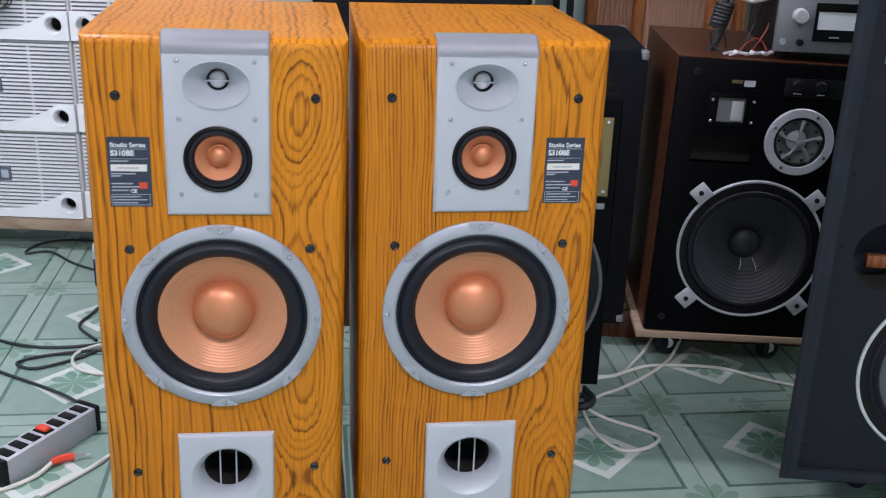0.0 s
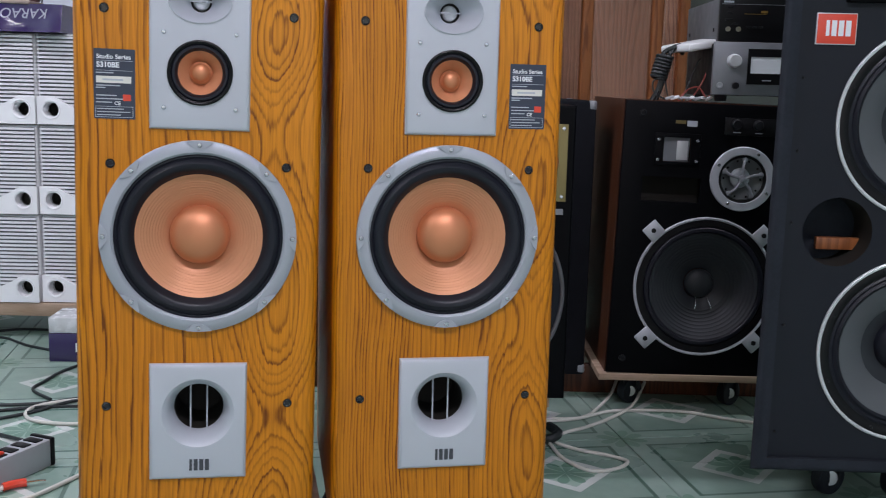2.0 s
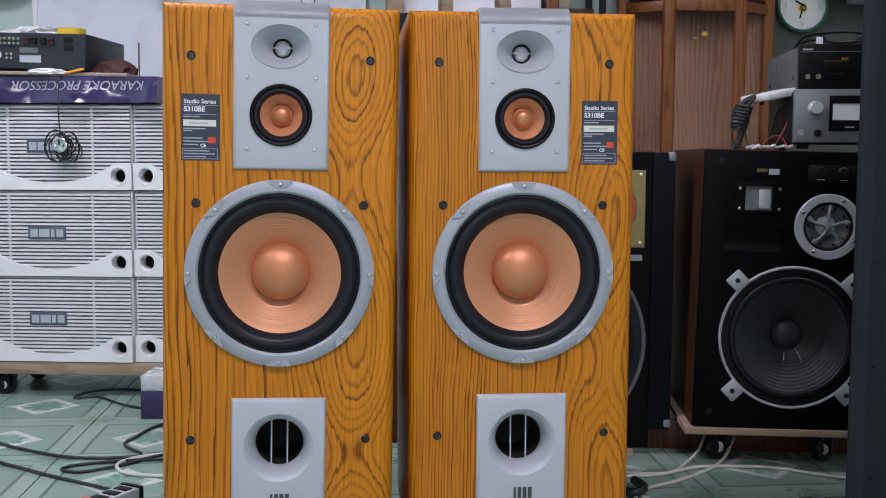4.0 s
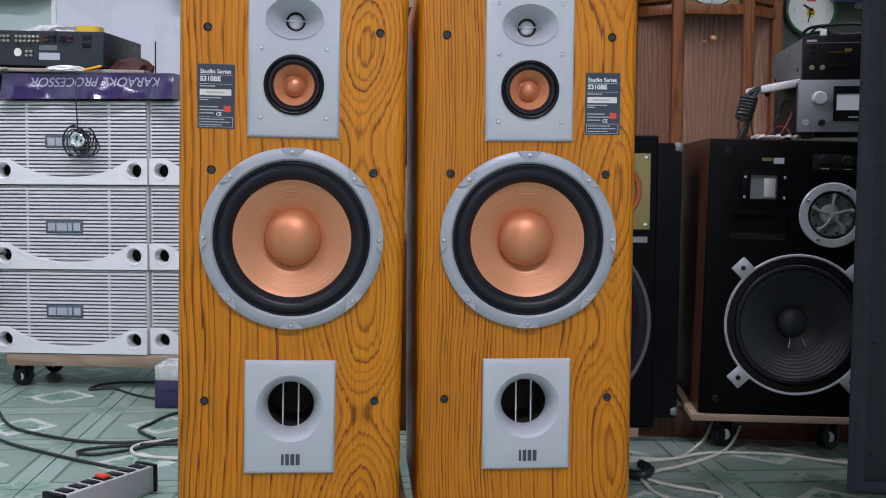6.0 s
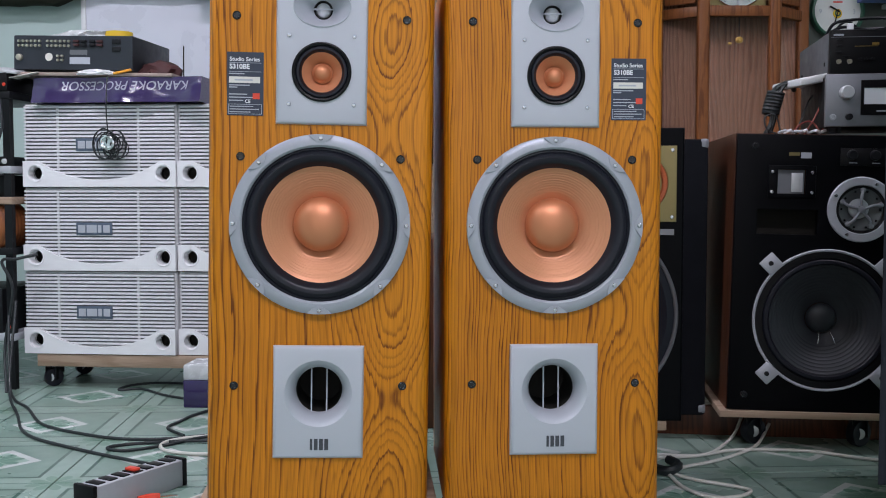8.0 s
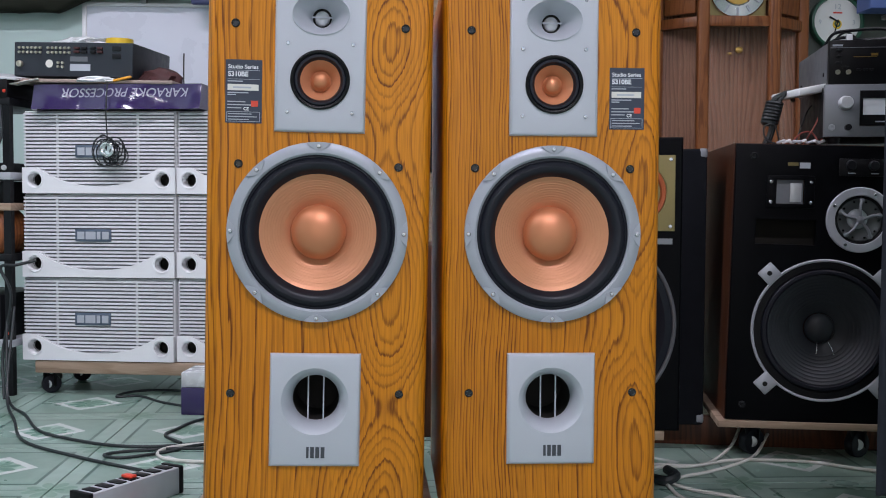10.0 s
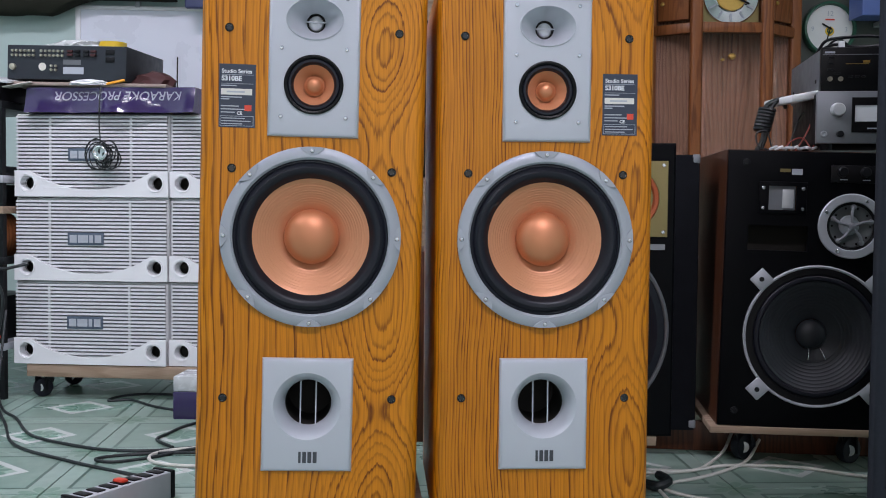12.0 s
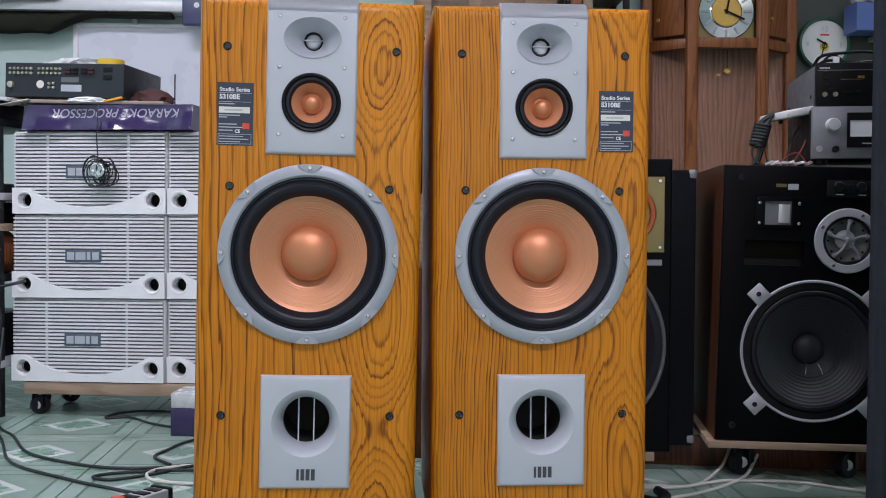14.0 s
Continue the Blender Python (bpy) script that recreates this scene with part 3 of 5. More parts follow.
def mini_mark(parent, x, z, y, w, h, mat):
    """A maker's mark as plain blocks."""
    part("mark", plate(x + w * 0.10, x + w * 0.22, z, z + h, y), mat, parent)
    for left, right in ((0.30, 0.48), (0.55, 0.74), (0.81, 1.0)):
        part("mark", plate(x + w * left, x + w * right, z, z + h, y), mat, parent)


def dome(r, y_edge, y_top, n=8):
    return [(r * math.cos(a), y_edge + (y_top - y_edge) * math.sin(a)) for a in [math.pi / 2 * i / n for i in range(n)]] + [(0, y_top)]


def tower_speaker(m, side, label):
    t = thing("tower_speaker", m, label, "loudspeaker", "pair of tower speakers")
    H, E = 0.804, 0.02
    ports = [circle(0.0, 0.429, 0.111, 64), rect(-0.058, 0.058, 0.59, 0.775), rect(-0.055, 0.055, 0.10, 0.24)]
    part("cabinet", hollow(-0.1645, 0.1645, 0, H, 0.37, E, ports, wall=0.12, seg=6), OAK_STRAIGHT if side > 0 else OAK_ARCHED, t)
    # silver panel that wraps over the top edge
    bm = hollow(-0.0662, 0.0662, 0.575, 0.789, 0.006, 0.0058, [circle(0, 0.746, 0.0415, 48, 1.0, 0.72), circle(0, 0.651, 0.0425, 48)], wall=0.006, seg=3, y0=-0.006, cap=False)
    panel = part("driver_panel", bm, SILVER, t, "satin silver driver panel")
    bm = bmesh.new()
    arc = [(-0.006 + 0.0, 0.785)] + [(E - (E + 0.006) * math.cos(a), H - E + (E + 0.006) * math.sin(a)) for a in [math.pi / 2 * i / 8 for i in range(9)]] + [(0.034, H + 0.005), (0.036, H)]
    rows = [[bm.verts.new((x, y, z)) for y, z in arc] for x in (-0.0662, -0.064, 0.064, 0.0662)]
    for v in rows[0] + rows[3]:
        v.co.y += 0.002
        v.co.z -= 0.0015
    for a, b in zip(rows, rows[1:]):
        for i in range(len(arc) - 1):
            bm.faces.new((a[i], a[i + 1], b[i + 1], b[i]))
    bmesh.ops.solidify(bm, geom=bm.faces[:], thickness=0.003)
    part("top_wrap", bm, SILVER, panel)
    prof = [(0.0425, -0.0062), (0.0420, -0.0076), (0.0410, -0.0076), (0.0402, -0.0064), (0.0352, 0.0010), (0.028, 0.0105), (0.021, 0.0195), (0.0165, 0.026), (0.0140, 0.030)]
    bm = bmesh.new()
    rings = []
    for r, d in prof:
        sz = 1.0 - 0.28 * min(1.0, max(0.0, (r - 0.0140) / 0.026))
        rings.append([bm.verts.new((r * math.cos(2 * math.pi * i / 48), d, 0.746 + sz * r * math.sin(2 * math.pi * i / 48))) for i in range(48)])
    for a, b in zip(rings, rings[1:]):
        for i in range(48):
            bm.faces.new((a[i], a[(i + 1) % 48], b[(i + 1) % 48], b[i]))
    horn = part("horn", bm, SILVER, t, "oval silver waveguide")
    part("horn_throat", lathe([(0.0142, 0.030), (0.0128, 0.0305), (0.0125, 0.036), (0, 0.036)], 0, 0.746, 32), BLACK, horn)
    part("tweeter_dome", lathe(dome(0.0114, 0.035, 0.0245), 0, 0.746, 32), TITANIUM, horn, "polished titanium dome")
    part("phase_bar", box(-0.0150, 0.0150, 0.0215, 0.0240, 0.7450, 0.7470, 0.0006), SILVER, horn)
    mid = part("midrange_frame", lathe([(0.0432, -0.006), (0.0432, -0.0085), (0.041, -0.0095), (0.0385, -0.0085), (0.0378, -0.005)], 0, 0.651, 48), BLACK, t, "black midrange ring")
    part("surround", lathe([(0.0385, -0.006), (0.036, -0.0085), (0.033, -0.0085), (0.0305, -0.005), (0.0292, -0.002)], 0, 0.651, 48), RUBBER, mid)
    part("cone", lathe([(0.0297, -0.0025), (0.024, 0.004), (0.018, 0.011), (0.0135, 0.016)], 0, 0.651, 48), COPPER, mid, "copper midrange cone")
    part("dust_cap", lathe([(0.0155, 0.0140), (0.0150, 0.0108), (0.0138, 0.0105)] + dome(0.0132, 0.0100, 0.000), 0, 0.651, 40), COPPER_CAP, mid)
    for z in (0.776, 0.703, 0.604):
        for x in (-0.047, 0.047):
            screw(t, x, z, -0.006)
    # woofer
    C = 0.429
    ring = part("woofer_ring", lathe([(0.1322, 0), (0.1322, -0.0045), (0.1305, -0.006), (0.121, -0.0085), (0.1165, -0.0085), (0.1135, -0.006), (0.1128, 0.004)], 0, C, 96), RING, t, "grey cast woofer ring")
    for i in range(8):
        a = math.pi / 4 * i
        x, z = 0.1262 * math.cos(a), C + 0.1262 * math.sin(a)
        pad = [(0.1315, -0.135 + 0.27 * k / 10) for k in range(11)]
        pad += [(0.1315 - 0.0112 * math.cos(math.pi * t / 2) ** 0.8, 0.135 * t) for t in [0.9 - 0.18 * k for k in range(11)]]
        bm = pierced([(r * math.cos(a + q), C + r * math.sin(a + q)) for r, q in pad], [], -0.0096, 0.006)
        part("lug", bm, RING, ring)
        screw(ring, x, z, -0.0096, 0.0034)
    part("surround", lathe([(0.1135, -0.003), (0.110, -0.004), (0.1085, -0.003), (0.1055, -0.0075), (0.1015, -0.0105), (0.097, -0.0105), (0.0925, -0.0075), (0.0885, -0.001), (0.0855, 0.003)], 0, C, 96), RUBBER, t, "black rubber surround")
    cone = []
    for i in range(61):
        k = i / 60
        r = 0.0872 - (0.0872 - 0.040) * k
        y = 0.002 + 0.026 * k ** 1.12
        if 0.1 < k < 0.9:
            y -= 0.00055 * max(0.0, math.sin(k * 2 * math.pi * 13)) * min(1, (0.9 - k) * 5)
        cone.append((r, y))
    part("cone", lathe(cone, 0, C, 96), COPPER, t, "ribbed copper woofer cone")
    part("dust_cap", lathe([(0.0412, 0.028), (0.0412, 0.0225)] + dome(0.0408, 0.022, -0.004, 12), 0, C, 64), COPPER_CAP, t, "domed copper dust cap")
    # port
    plate_ob = part("port_panel", hollow(-0.0668, 0.0668, 0.0817, 0.2505, 0.007, 0.0066, [circle(0, 0.1795, 0.0495, 56)], wall=0.007, seg=3, y0=-0.007, cap=False), SILVER, t, "satin silver port panel")
    flare = [(0.0500, -0.0064), (0.0497, -0.0072), (0.0490, -0.0066)] + [(0.0490 - 0.0145 * math.sin(a), -0.0062 + 0.0352 * (1 - math.cos(a)) ** 0.72) for a in [math.pi / 2 * i / 9 for i in range(1, 10)]]
    part("port_flare", lathe(flare, 0, 0.1795, 56), SILVER, plate_ob)
    part("port_duct", lathe([(0.0345, 0.029), (0.0345, 0.115), (0, 0.115)], 0, 0.1795, 40), VOID, plate_ob, "dark port duct")
    for x in (-0.0115, 0.0115):
        part("brace", box(x - 0.001, x + 0.001, 0.026, 0.029, 0.147, 0.212), SILVER, plate_ob)
    mini_mark(plate_ob, -0.0145, 0.0955, -0.007, 0.030, 0.0165, LOGO)
    for x, z in ((0.123, 0.730), (0.1165, 0.527), (0.124, 0.190)):
        for s in (-1, 1):
            part("grille_socket", lathe([(0.0063, 0.0), (0.0063, -0.0012), (0.0054, -0.0020), (0.0042, -0.0012), (0.0038, -0.0003), (0, -0.0003)], s * x, z, 20), GLOSS_BLACK, t)
            # bright steel ring stands in for the highlight on the black socket
            part("socket_glint", lathe([(0.0042, -0.0013), (0.0039, -0.0017), (0.0035, -0.0010)], s * x, z, 18), SCREW, t)
    # label
    lx = 0.084 if side > 0 else -0.1365
    lab = part("label", hollow(lx, lx + 0.0525, 0.586, 0.6775, 0.0008, 0, [], y0=-0.0008), LABEL, t, "navy specification label")
    y = -0.0009
    words("Studio Series", 0.0083, PRINT, lab, facing(lx + 0.0035, y, 0.6645), "lettering", 0.00015)
    words("S310BE", 0.0096, PRINT, lab, facing(lx + 0.0035, y, 0.6535), "lettering", 0.0003)
    part("rule", plate(lx + 0.003, lx + 0.049, 0.6618, 0.6624, y, thick=0.0002), PRINT_GREY, lab)
    part("rule", plate(lx + 0.003, lx + 0.049, 0.6490, 0.6495, y, thick=0.0002), PRINT_GREY, lab)
    part("serial_strip", plate(lx + 0.003, lx + 0.0475, 0.633, 0.642, y, thick=0.0003), PAPER, lab)
    part("serial_bar", plate(lx + 0.011, lx + 0.037, 0.6362, 0.6385, y - 0.0003, thick=0.0002), PRINT_GREY, lab)
    for z, w in ((0.6455, 0.022), (0.629, 0.03), (0.626, 0.012), (0.616, 0.026), (0.6115, 0.034), (0.607, 0.02)):
        part("print_line", plate(lx + 0.003, lx + 0.003 + w, z, z + 0.0015, y, thick=0.0002), PRINT_GREY, lab)
    words("CE", 0.0065, PRINT, lab, facing(lx + 0.026, y, 0.6045), "lettering", 0.0002)
    part("red_square", plate(lx + 0.037, lx + 0.047, 0.610, 0.6185, y, thick=0.0003), RED, lab)
    part("box_rule", pierced(rect(lx + 0.002, lx + 0.050, 0.588, 0.6025), [rect(lx + 0.0026, lx + 0.0494, 0.5886, 0.6019)], y - 0.0002, 0.0002), PRINT_GREY, lab)
    for z, w in ((0.5985, 0.034), (0.5945, 0.042), (0.5905, 0.03)):
        part("print_line", plate(lx + 0.004, lx + 0.004 + w, z, z + 0.0013, y, thick=0.0002), PRINT_GREY, lab)
    return t


tower_speaker(pose(-0.2915, 1.3188, 0.167, 0, 1.0, 9.8), -1, "honey oak tower loudspeaker with copper cones on a low dolly")
tower_speaker(pose(0.0592, 1.3814, 0.165, 0, 0, 8.6), 1, "honey oak tower loudspeaker with copper cones on a low dolly")


def caster(parent, x, y, top, r=0.026, turn=0):
    c = part("caster", box(x - 0.028, x + 0.028, y - 0.022, y + 0.022, top - 0.006, top, 0.002), GEAR, parent, "black swivel caster")
    a = math.radians(turn)
    ox, oy = x - 0.018 * math.sin(a), y - 0.018 * math.cos(a)
    for s in (-1, 1):
        part("fork_plate", box(ox + s * 0.017 - 0.0015, ox + s * 0.017 + 0.0015, oy - 0.02, oy + 0.02, r - 0.008, top - 0.004), GEAR, c)
    bm = lathe([(0, -0.013), (r * 0.3, -0.013), (r * 0.55, -0.011), (r * 0.8, -0.013), (r * 0.95, -0.012), (r, -0.007), (r, 0.007), (r * 0.95, 0.012), (r * 0.6, 0.012), (0, 0.012)], 0, 0, 28)
    bmesh.ops.rotate(bm, verts=bm.verts, matrix=Matrix.Rotation(radians(90 - turn), 3, "Z"))
    bmesh.ops.translate(bm, verts=bm.verts, vec=(ox, oy, r))
    part("wheel", bm, RUBBER, c, "black rubber wheel")
    bm = lathe([(r * 0.42, -0.0145), (r * 0.34, -0.0155), (0, -0.0155)], 0, 0, 20)
    bmesh.ops.rotate(bm, verts=bm.verts, matrix=Matrix.Rotation(radians(turn - 60), 3, "Z"))
    bmesh.ops.translate(bm, verts=bm.verts, vec=(ox, oy, r))
    part("hub", bm, ALU_WHITE, c, "pale hub")


def dolly(m, w, d, top, thick, label, group="dollies", r=None, inset=0.06, turn=60):
    t = thing("dolly", m, label, "dolly", group)
    part("board", box(-w / 2, w / 2, 0, d, top - thick, top, 0.002), PLY, t, "raw plywood board")
    r = r or (top - thick) * 0.42
    for x in (-w / 2 + inset, w / 2 - inset):
        for y in (inset, d - inset):
            caster(t, x, y, top - thick, r, turn)
    return t


dolly(pose(-0.293, 1.318, 0, 0, 0, 9.8), 0.37, 0.40, 0.166, 0.03, "plywood caster dolly under a tower speaker")
dolly(pose(0.0592, 1.387, 0, 0, 0, 8.6), 0.31, 0.38, 0.165, 0.03, "plywood caster dolly under a tower speaker")


# ---- white karaoke speakers ----
WH, WW = 0.2735, 0.513


def white_speaker(m, label, hidden_badge=False):
    t = thing("karaoke_speaker", m, label, "loudspeaker", "stacked white speakers")
    part("cabinet", hollow(-WW / 2, WW / 2, 0, WH - 0.002, 0.288, 0.008, [circle(s * 0.214, 0.046, 0.0228, 28) for s in (-1, 1)], wall=0.05, seg=3, y0=0.012), WHITE, t)
    x0, x1 = -WW / 2 + 0.004, WW / 2 - 0.004
    part("grille_back", box(-0.184, 0.184, 0.006, 0.0125, 0.03, 0.079, bm=box(x0 + 0.004, x1 - 0.004, 0.006, 0.013, 0.079, WH - 0.008)), GRILLE_DARK, t)
    bm = bmesh.new()
    n = 20
    for i in range(n):
        z = WH - 0.013 - i * 0.0118
        reach = x1 if z > 0.079 else 0.184
        box(-reach, reach, 0.0, 0.008, z - 0.0033, z + 0.0033, bm=bm)
    part("grille", bm, OFFWHITE, t, "horizontal slatted white grille")
    for x in (-0.14, 0.13):
        part("grille_rib", box(x - 0.004, x + 0.004, 0.003, 0.009, 0.03, WH - 0.01), OFFWHITE, t)
    top = []
    for i in range(33):
        k = i / 32 * 2 - 1
        u = min(1.0, abs(k) / 0.80)
        top.append((k * (WW / 2 - 0.001), 0.026 + 0.060 * u ** 2.3))
    line = [(-WW / 2 + 0.001, 0.002), (WW / 2 - 0.001, 0.002)] + top[::-1]
    bm = pierced(line, [circle(s * 0.214, 0.046, 0.0235, 28) for s in (-1, 1)], -0.008, 0.02)
    trim = part("lower_trim", bm, WHITE, t, "curved white trim with two ports")
    for s in (-1, 1):
        part("port", lathe([(0.0290, -0.008), (0.0278, -0.0098), (0.0258, -0.0085), (0.0228, 0.000), (0.0208, 0.014), (0.0200, 0.032)], s * 0.214, 0.046, 28), WHITE, trim)
        part("port_hole", lathe([(0.0203, 0.024), (0.0198, 0.050), (0, 0.050)], s * 0.214, 0.046, 24), VOID, trim)
    badge = part("badge", box(-0.078, 0.044, -0.003, 0.001, 0.118, 0.159, 0.002), PLATE_BLUE, t, "slate badge plate")
    for x, w in ((-0.07, 0.024), (-0.042, 0.034), (-0.004, 0.012), (0.014, 0.022)):
        part("badge_mark", plate(x, x + w, 0.126, 0.151, -0.003), PRINT_GREY, badge)
    return t


WX = -1.3945
first = white_speaker(pose(WX, 3.05, 0.113), "white slatted karaoke speaker stacked on a dolly")
for i in range(1, 3):
    copy_thing(first, pose(WX + 0.002 * i, 3.05 + 0.004 * i, 0.113 + i * WH, 0, 0, 0.4 * i))
for i in range(3):
    copy_thing(first, pose(WX + WW + 0.004, 3.062 + 0.004 * i, 0.113 + i * WH, 0, 0, -0.6))
dolly(pose(WX + 0.285, 3.045, 0), 1.0, 0.33, 0.112, 0.040, "long plywood caster dolly under white speakers", r=0.031, inset=0.05, turn=50)


# ---- dark three-way speaker with the amplifier on it ----
def brown_speaker(m):
    t = thing("monitor_speaker", m, "black fronted walnut speaker with bare woofer on a dolly", "loudspeaker")
    W, H = 0.456, 0.683
    part("cabinet", hollow(0, W, 0, H, 0.48, 0.0, [rect(0.012, W - 0.012, 0.012, H - 0.012)], wall=0.10), DARK_WALNUT, t, "dark walnut veneered cabinet")
    cx, cz = 0.227, 0.231
    part("baffle", hollow(0.0015, W - 0.0015, 0.0015, H - 0.0015, 0.0138, 0.004, [circle(cx, cz, 0.160, 56), rect(0.055, 0.198, 0.438, 0.499), rect(0.096, 0.170, 0.535, 0.597), circle(0.298, 0.503, 0.056, 40)], wall=0.0138, seg=2, y0=-0.014, cap=False), BAFFLE_FLAT, t, "black vinyl front")
    # black plate deep in the slot stands in for the shade inside
    hole = part("slot_dark", hollow(0.045, 0.21, 0.43, 0.51, 0.006, 0, [], y0=0.05), VOID, t, "black plate in the slot port, standing in for inner shade")
    ring = part("woofer_ring", lathe([(0.1745, -0.014), (0.1745, -0.019), (0.172, -0.0205), (0.168, -0.019), (0.167, -0.010)], cx, cz, 80), ALU, t, "bare metal woofer rim")
    part("gasket", lathe([(0.1685, -0.016), (0.167, -0.019), (0.152, -0.019), (0.149, -0.014)], cx, cz, 80), BLACK, t)
    part("surround", lathe([(0.152, -0.014), (0.146, -0.020), (0.139, -0.020), (0.134, -0.013)], cx, cz, 80), RUBBER, t)
    prof = []
    for i in range(61):
        k = i / 60
        prof.append((0.135 - 0.097 * k, -0.013 + 0.055 * k - 0.0009 * max(0, math.sin(k * 2 * math.pi * 12)) * (1 if k < 0.75 else 0)))
    part("cone", lathe([(r, d - 0.004) for r, d in prof], cx, cz, 80), CONE, t, "black ribbed paper cone")
    part("dust_cap", lathe(dome(0.037, 0.034, 0.014), cx, cz, 40), CONE, t)
    for x in (-0.008, 0.02):
        part("lead_wire", tube([(cx + x, 0.018, cz - 0.033), (cx + x * 1.3, 0.004, cz - 0.048), (cx + x * 1.5, 0.003, cz - 0.06)], 0.0012), SCREW, t)
    for i, a in enumerate((45, 135, 225, 315)):
        c, s = math.cos(radians(a)), math.sin(radians(a))
        bm = box(-0.021, 0.021, -0.022, -0.0165, -0.017, 0.025, 0.003)
        bmesh.ops.rotate(bm, verts=bm.verts, matrix=Matrix.Rotation(radians(90 - a), 3, "Y"))
        bmesh.ops.translate(bm, verts=bm.verts, vec=(cx + 0.186 * c, 0, cz + 0.186 * s))
        k = part("clamp", bm, ALU, t, "pale metal clamp lug")
        part("bolt", lathe([(0.006, -0.022), (0.006, -0.0245), (0.003, -0.025), (0, -0.0235)], cx + 0.192 * c, cz + 0.192 * s, 14), GEAR, k)
    # horn window
    hw = part("horn", hollow(0.078, 0.190, 0.527, 0.606, 0.004, 0.002, [rect(0.100, 0.166, 0.537, 0.596)], wall=0.004, seg=2, y0=-0.018, cap=False), BAFFLE_FLAT, t, "black horn plate")
    part("horn_throat", box(0.1005, 0.1655, -0.004, -0.001, 0.5375, 0.5955), FACE_GREY, hw)
    part("lens_plate", box(0.134, 0.161, -0.0095, -0.0065, 0.542, 0.588, 0.001), ALU_WHITE, hw, "pale lens plate")
    for x in (0.087, 0.181):
        for z in (0.541, 0.590):
            screw(hw, x, z, -0.018, 0.004)
    # midrange behind an open star grille
    mx, mz = 0.298, 0.503
    mid = part("midrange_ring", lathe([(0.079, -0.014), (0.079, -0.020), (0.077, -0.022), (0.060, -0.022), (0.058, -0.018), (0.058, -0.002)], mx, mz, 64), ALU, t, "cast aluminium midrange ring")
    part("midrange_cone", lathe([(0.0585, -0.012), (0.05, -0.014), (0.046, -0.010), (0.022, -0.004)] + dome(0.021, -0.004, -0.010), mx, mz, 48), MID_GREY, mid, "grey midrange cone")
    part("gap_ring", lathe([(0.0592, -0.0185), (0.0575, -0.0195), (0.0520, -0.0165), (0.0515, -0.0120)], mx, mz, 48), BLACK, mid)
    # small pale dome, set off centre to stand in for the highlight too
    part("highlight_cap", lathe([(0.0245, -0.0080)] + dome(0.0235, -0.0100, -0.0150), mx - 0.004, mz + 0.002, 32), ALU, mid)
    for i in range(5):
        a = 2 * math.pi * i / 5 + 0.3
        part("grille_arm", tube([(mx + 0.008 * math.cos(a), -0.021, mz + 0.008 * math.sin(a)), (mx + 0.03 * math.cos(a + 0.06), -0.022, mz + 0.03 * math.sin(a + 0.06)), (mx + 0.048 * math.cos(a - 0.05), -0.017, mz + 0.048 * math.sin(a - 0.05))], 0.0036), FACE_GREY, mid)
        part("arm_foot", lathe([(0.0068, -0.014), (0.0062, -0.019), (0.003, -0.0205), (0, -0.0205)], mx + 0.047 * math.cos(a - 0.05), mz + 0.047 * math.sin(a - 0.05), 14), FACE_GREY, mid)
    part("hub", lathe([(0.0105, -0.018), (0.0100, -0.0235), (0.004, -0.0260), (0, -0.0260)], mx, mz, 20), FACE_GREY, mid)
    for i in range(4):
        a = math.pi / 4 + math.pi / 2 * i + 0.3
        screw(mid, mx + 0.069 * math.cos(a), mz + 0.069 * math.sin(a), -0.022, 0.0045)
    for i in range(10):
        a = 2 * math.pi * i / 10
        part("rivet", lathe([(0.003, -0.0135), (0.002, -0.0155), (0, -0.0155)], mx + 0.045 * math.cos(a), mz + 0.045 * math.sin(a), 10), BLACK, mid)
    part("name_strip", plate(0.125, 0.150, 0.630, 0.638, -0.014), GOLD_PLATE, t)
    part("name_strip", plate(0.153, 0.178, 0.624, 0.638, -0.014), PRINT_GREY, t)
    ctl = part("control_plate", box(0.245, 0.40, -0.016, -0.013, 0.608, 0.650, 0.001), BLACK, t)
    for x in (0.272, 0.325):
        part("level_knob", lathe([(0.013, -0.016), (0.012, -0.024), (0.010, -0.026), (0, -0.026)], x, 0.634, 24), GEAR, ctl)
        part("level_mark", plate(x - 0.006, x + 0.012, 0.614, 0.616, -0.016), PRINT_GREY, ctl)
    for x, z in ((0.045, 0.652), (0.415, 0.652), (0.04, 0.04), (0.415, 0.04)):
        part("grille_socket", lathe([(0.009, -0.014), (0.009, -0.016), (0.006, -0.017), (0.005, -0.0142), (0, -0.0142)], x, z, 20), GEAR, t)
    return t


brown_speaker(pose(0.500, 2.42, 0.106, 0, 1.3, -1.2))
dolly(pose(0.727, 2.395, 0, 0, 0, -1.2), 0.49, 0.48, 0.105, 0.017, "plywood caster dolly under a dark speaker", r=0.034, inset=0.115, turn=55)


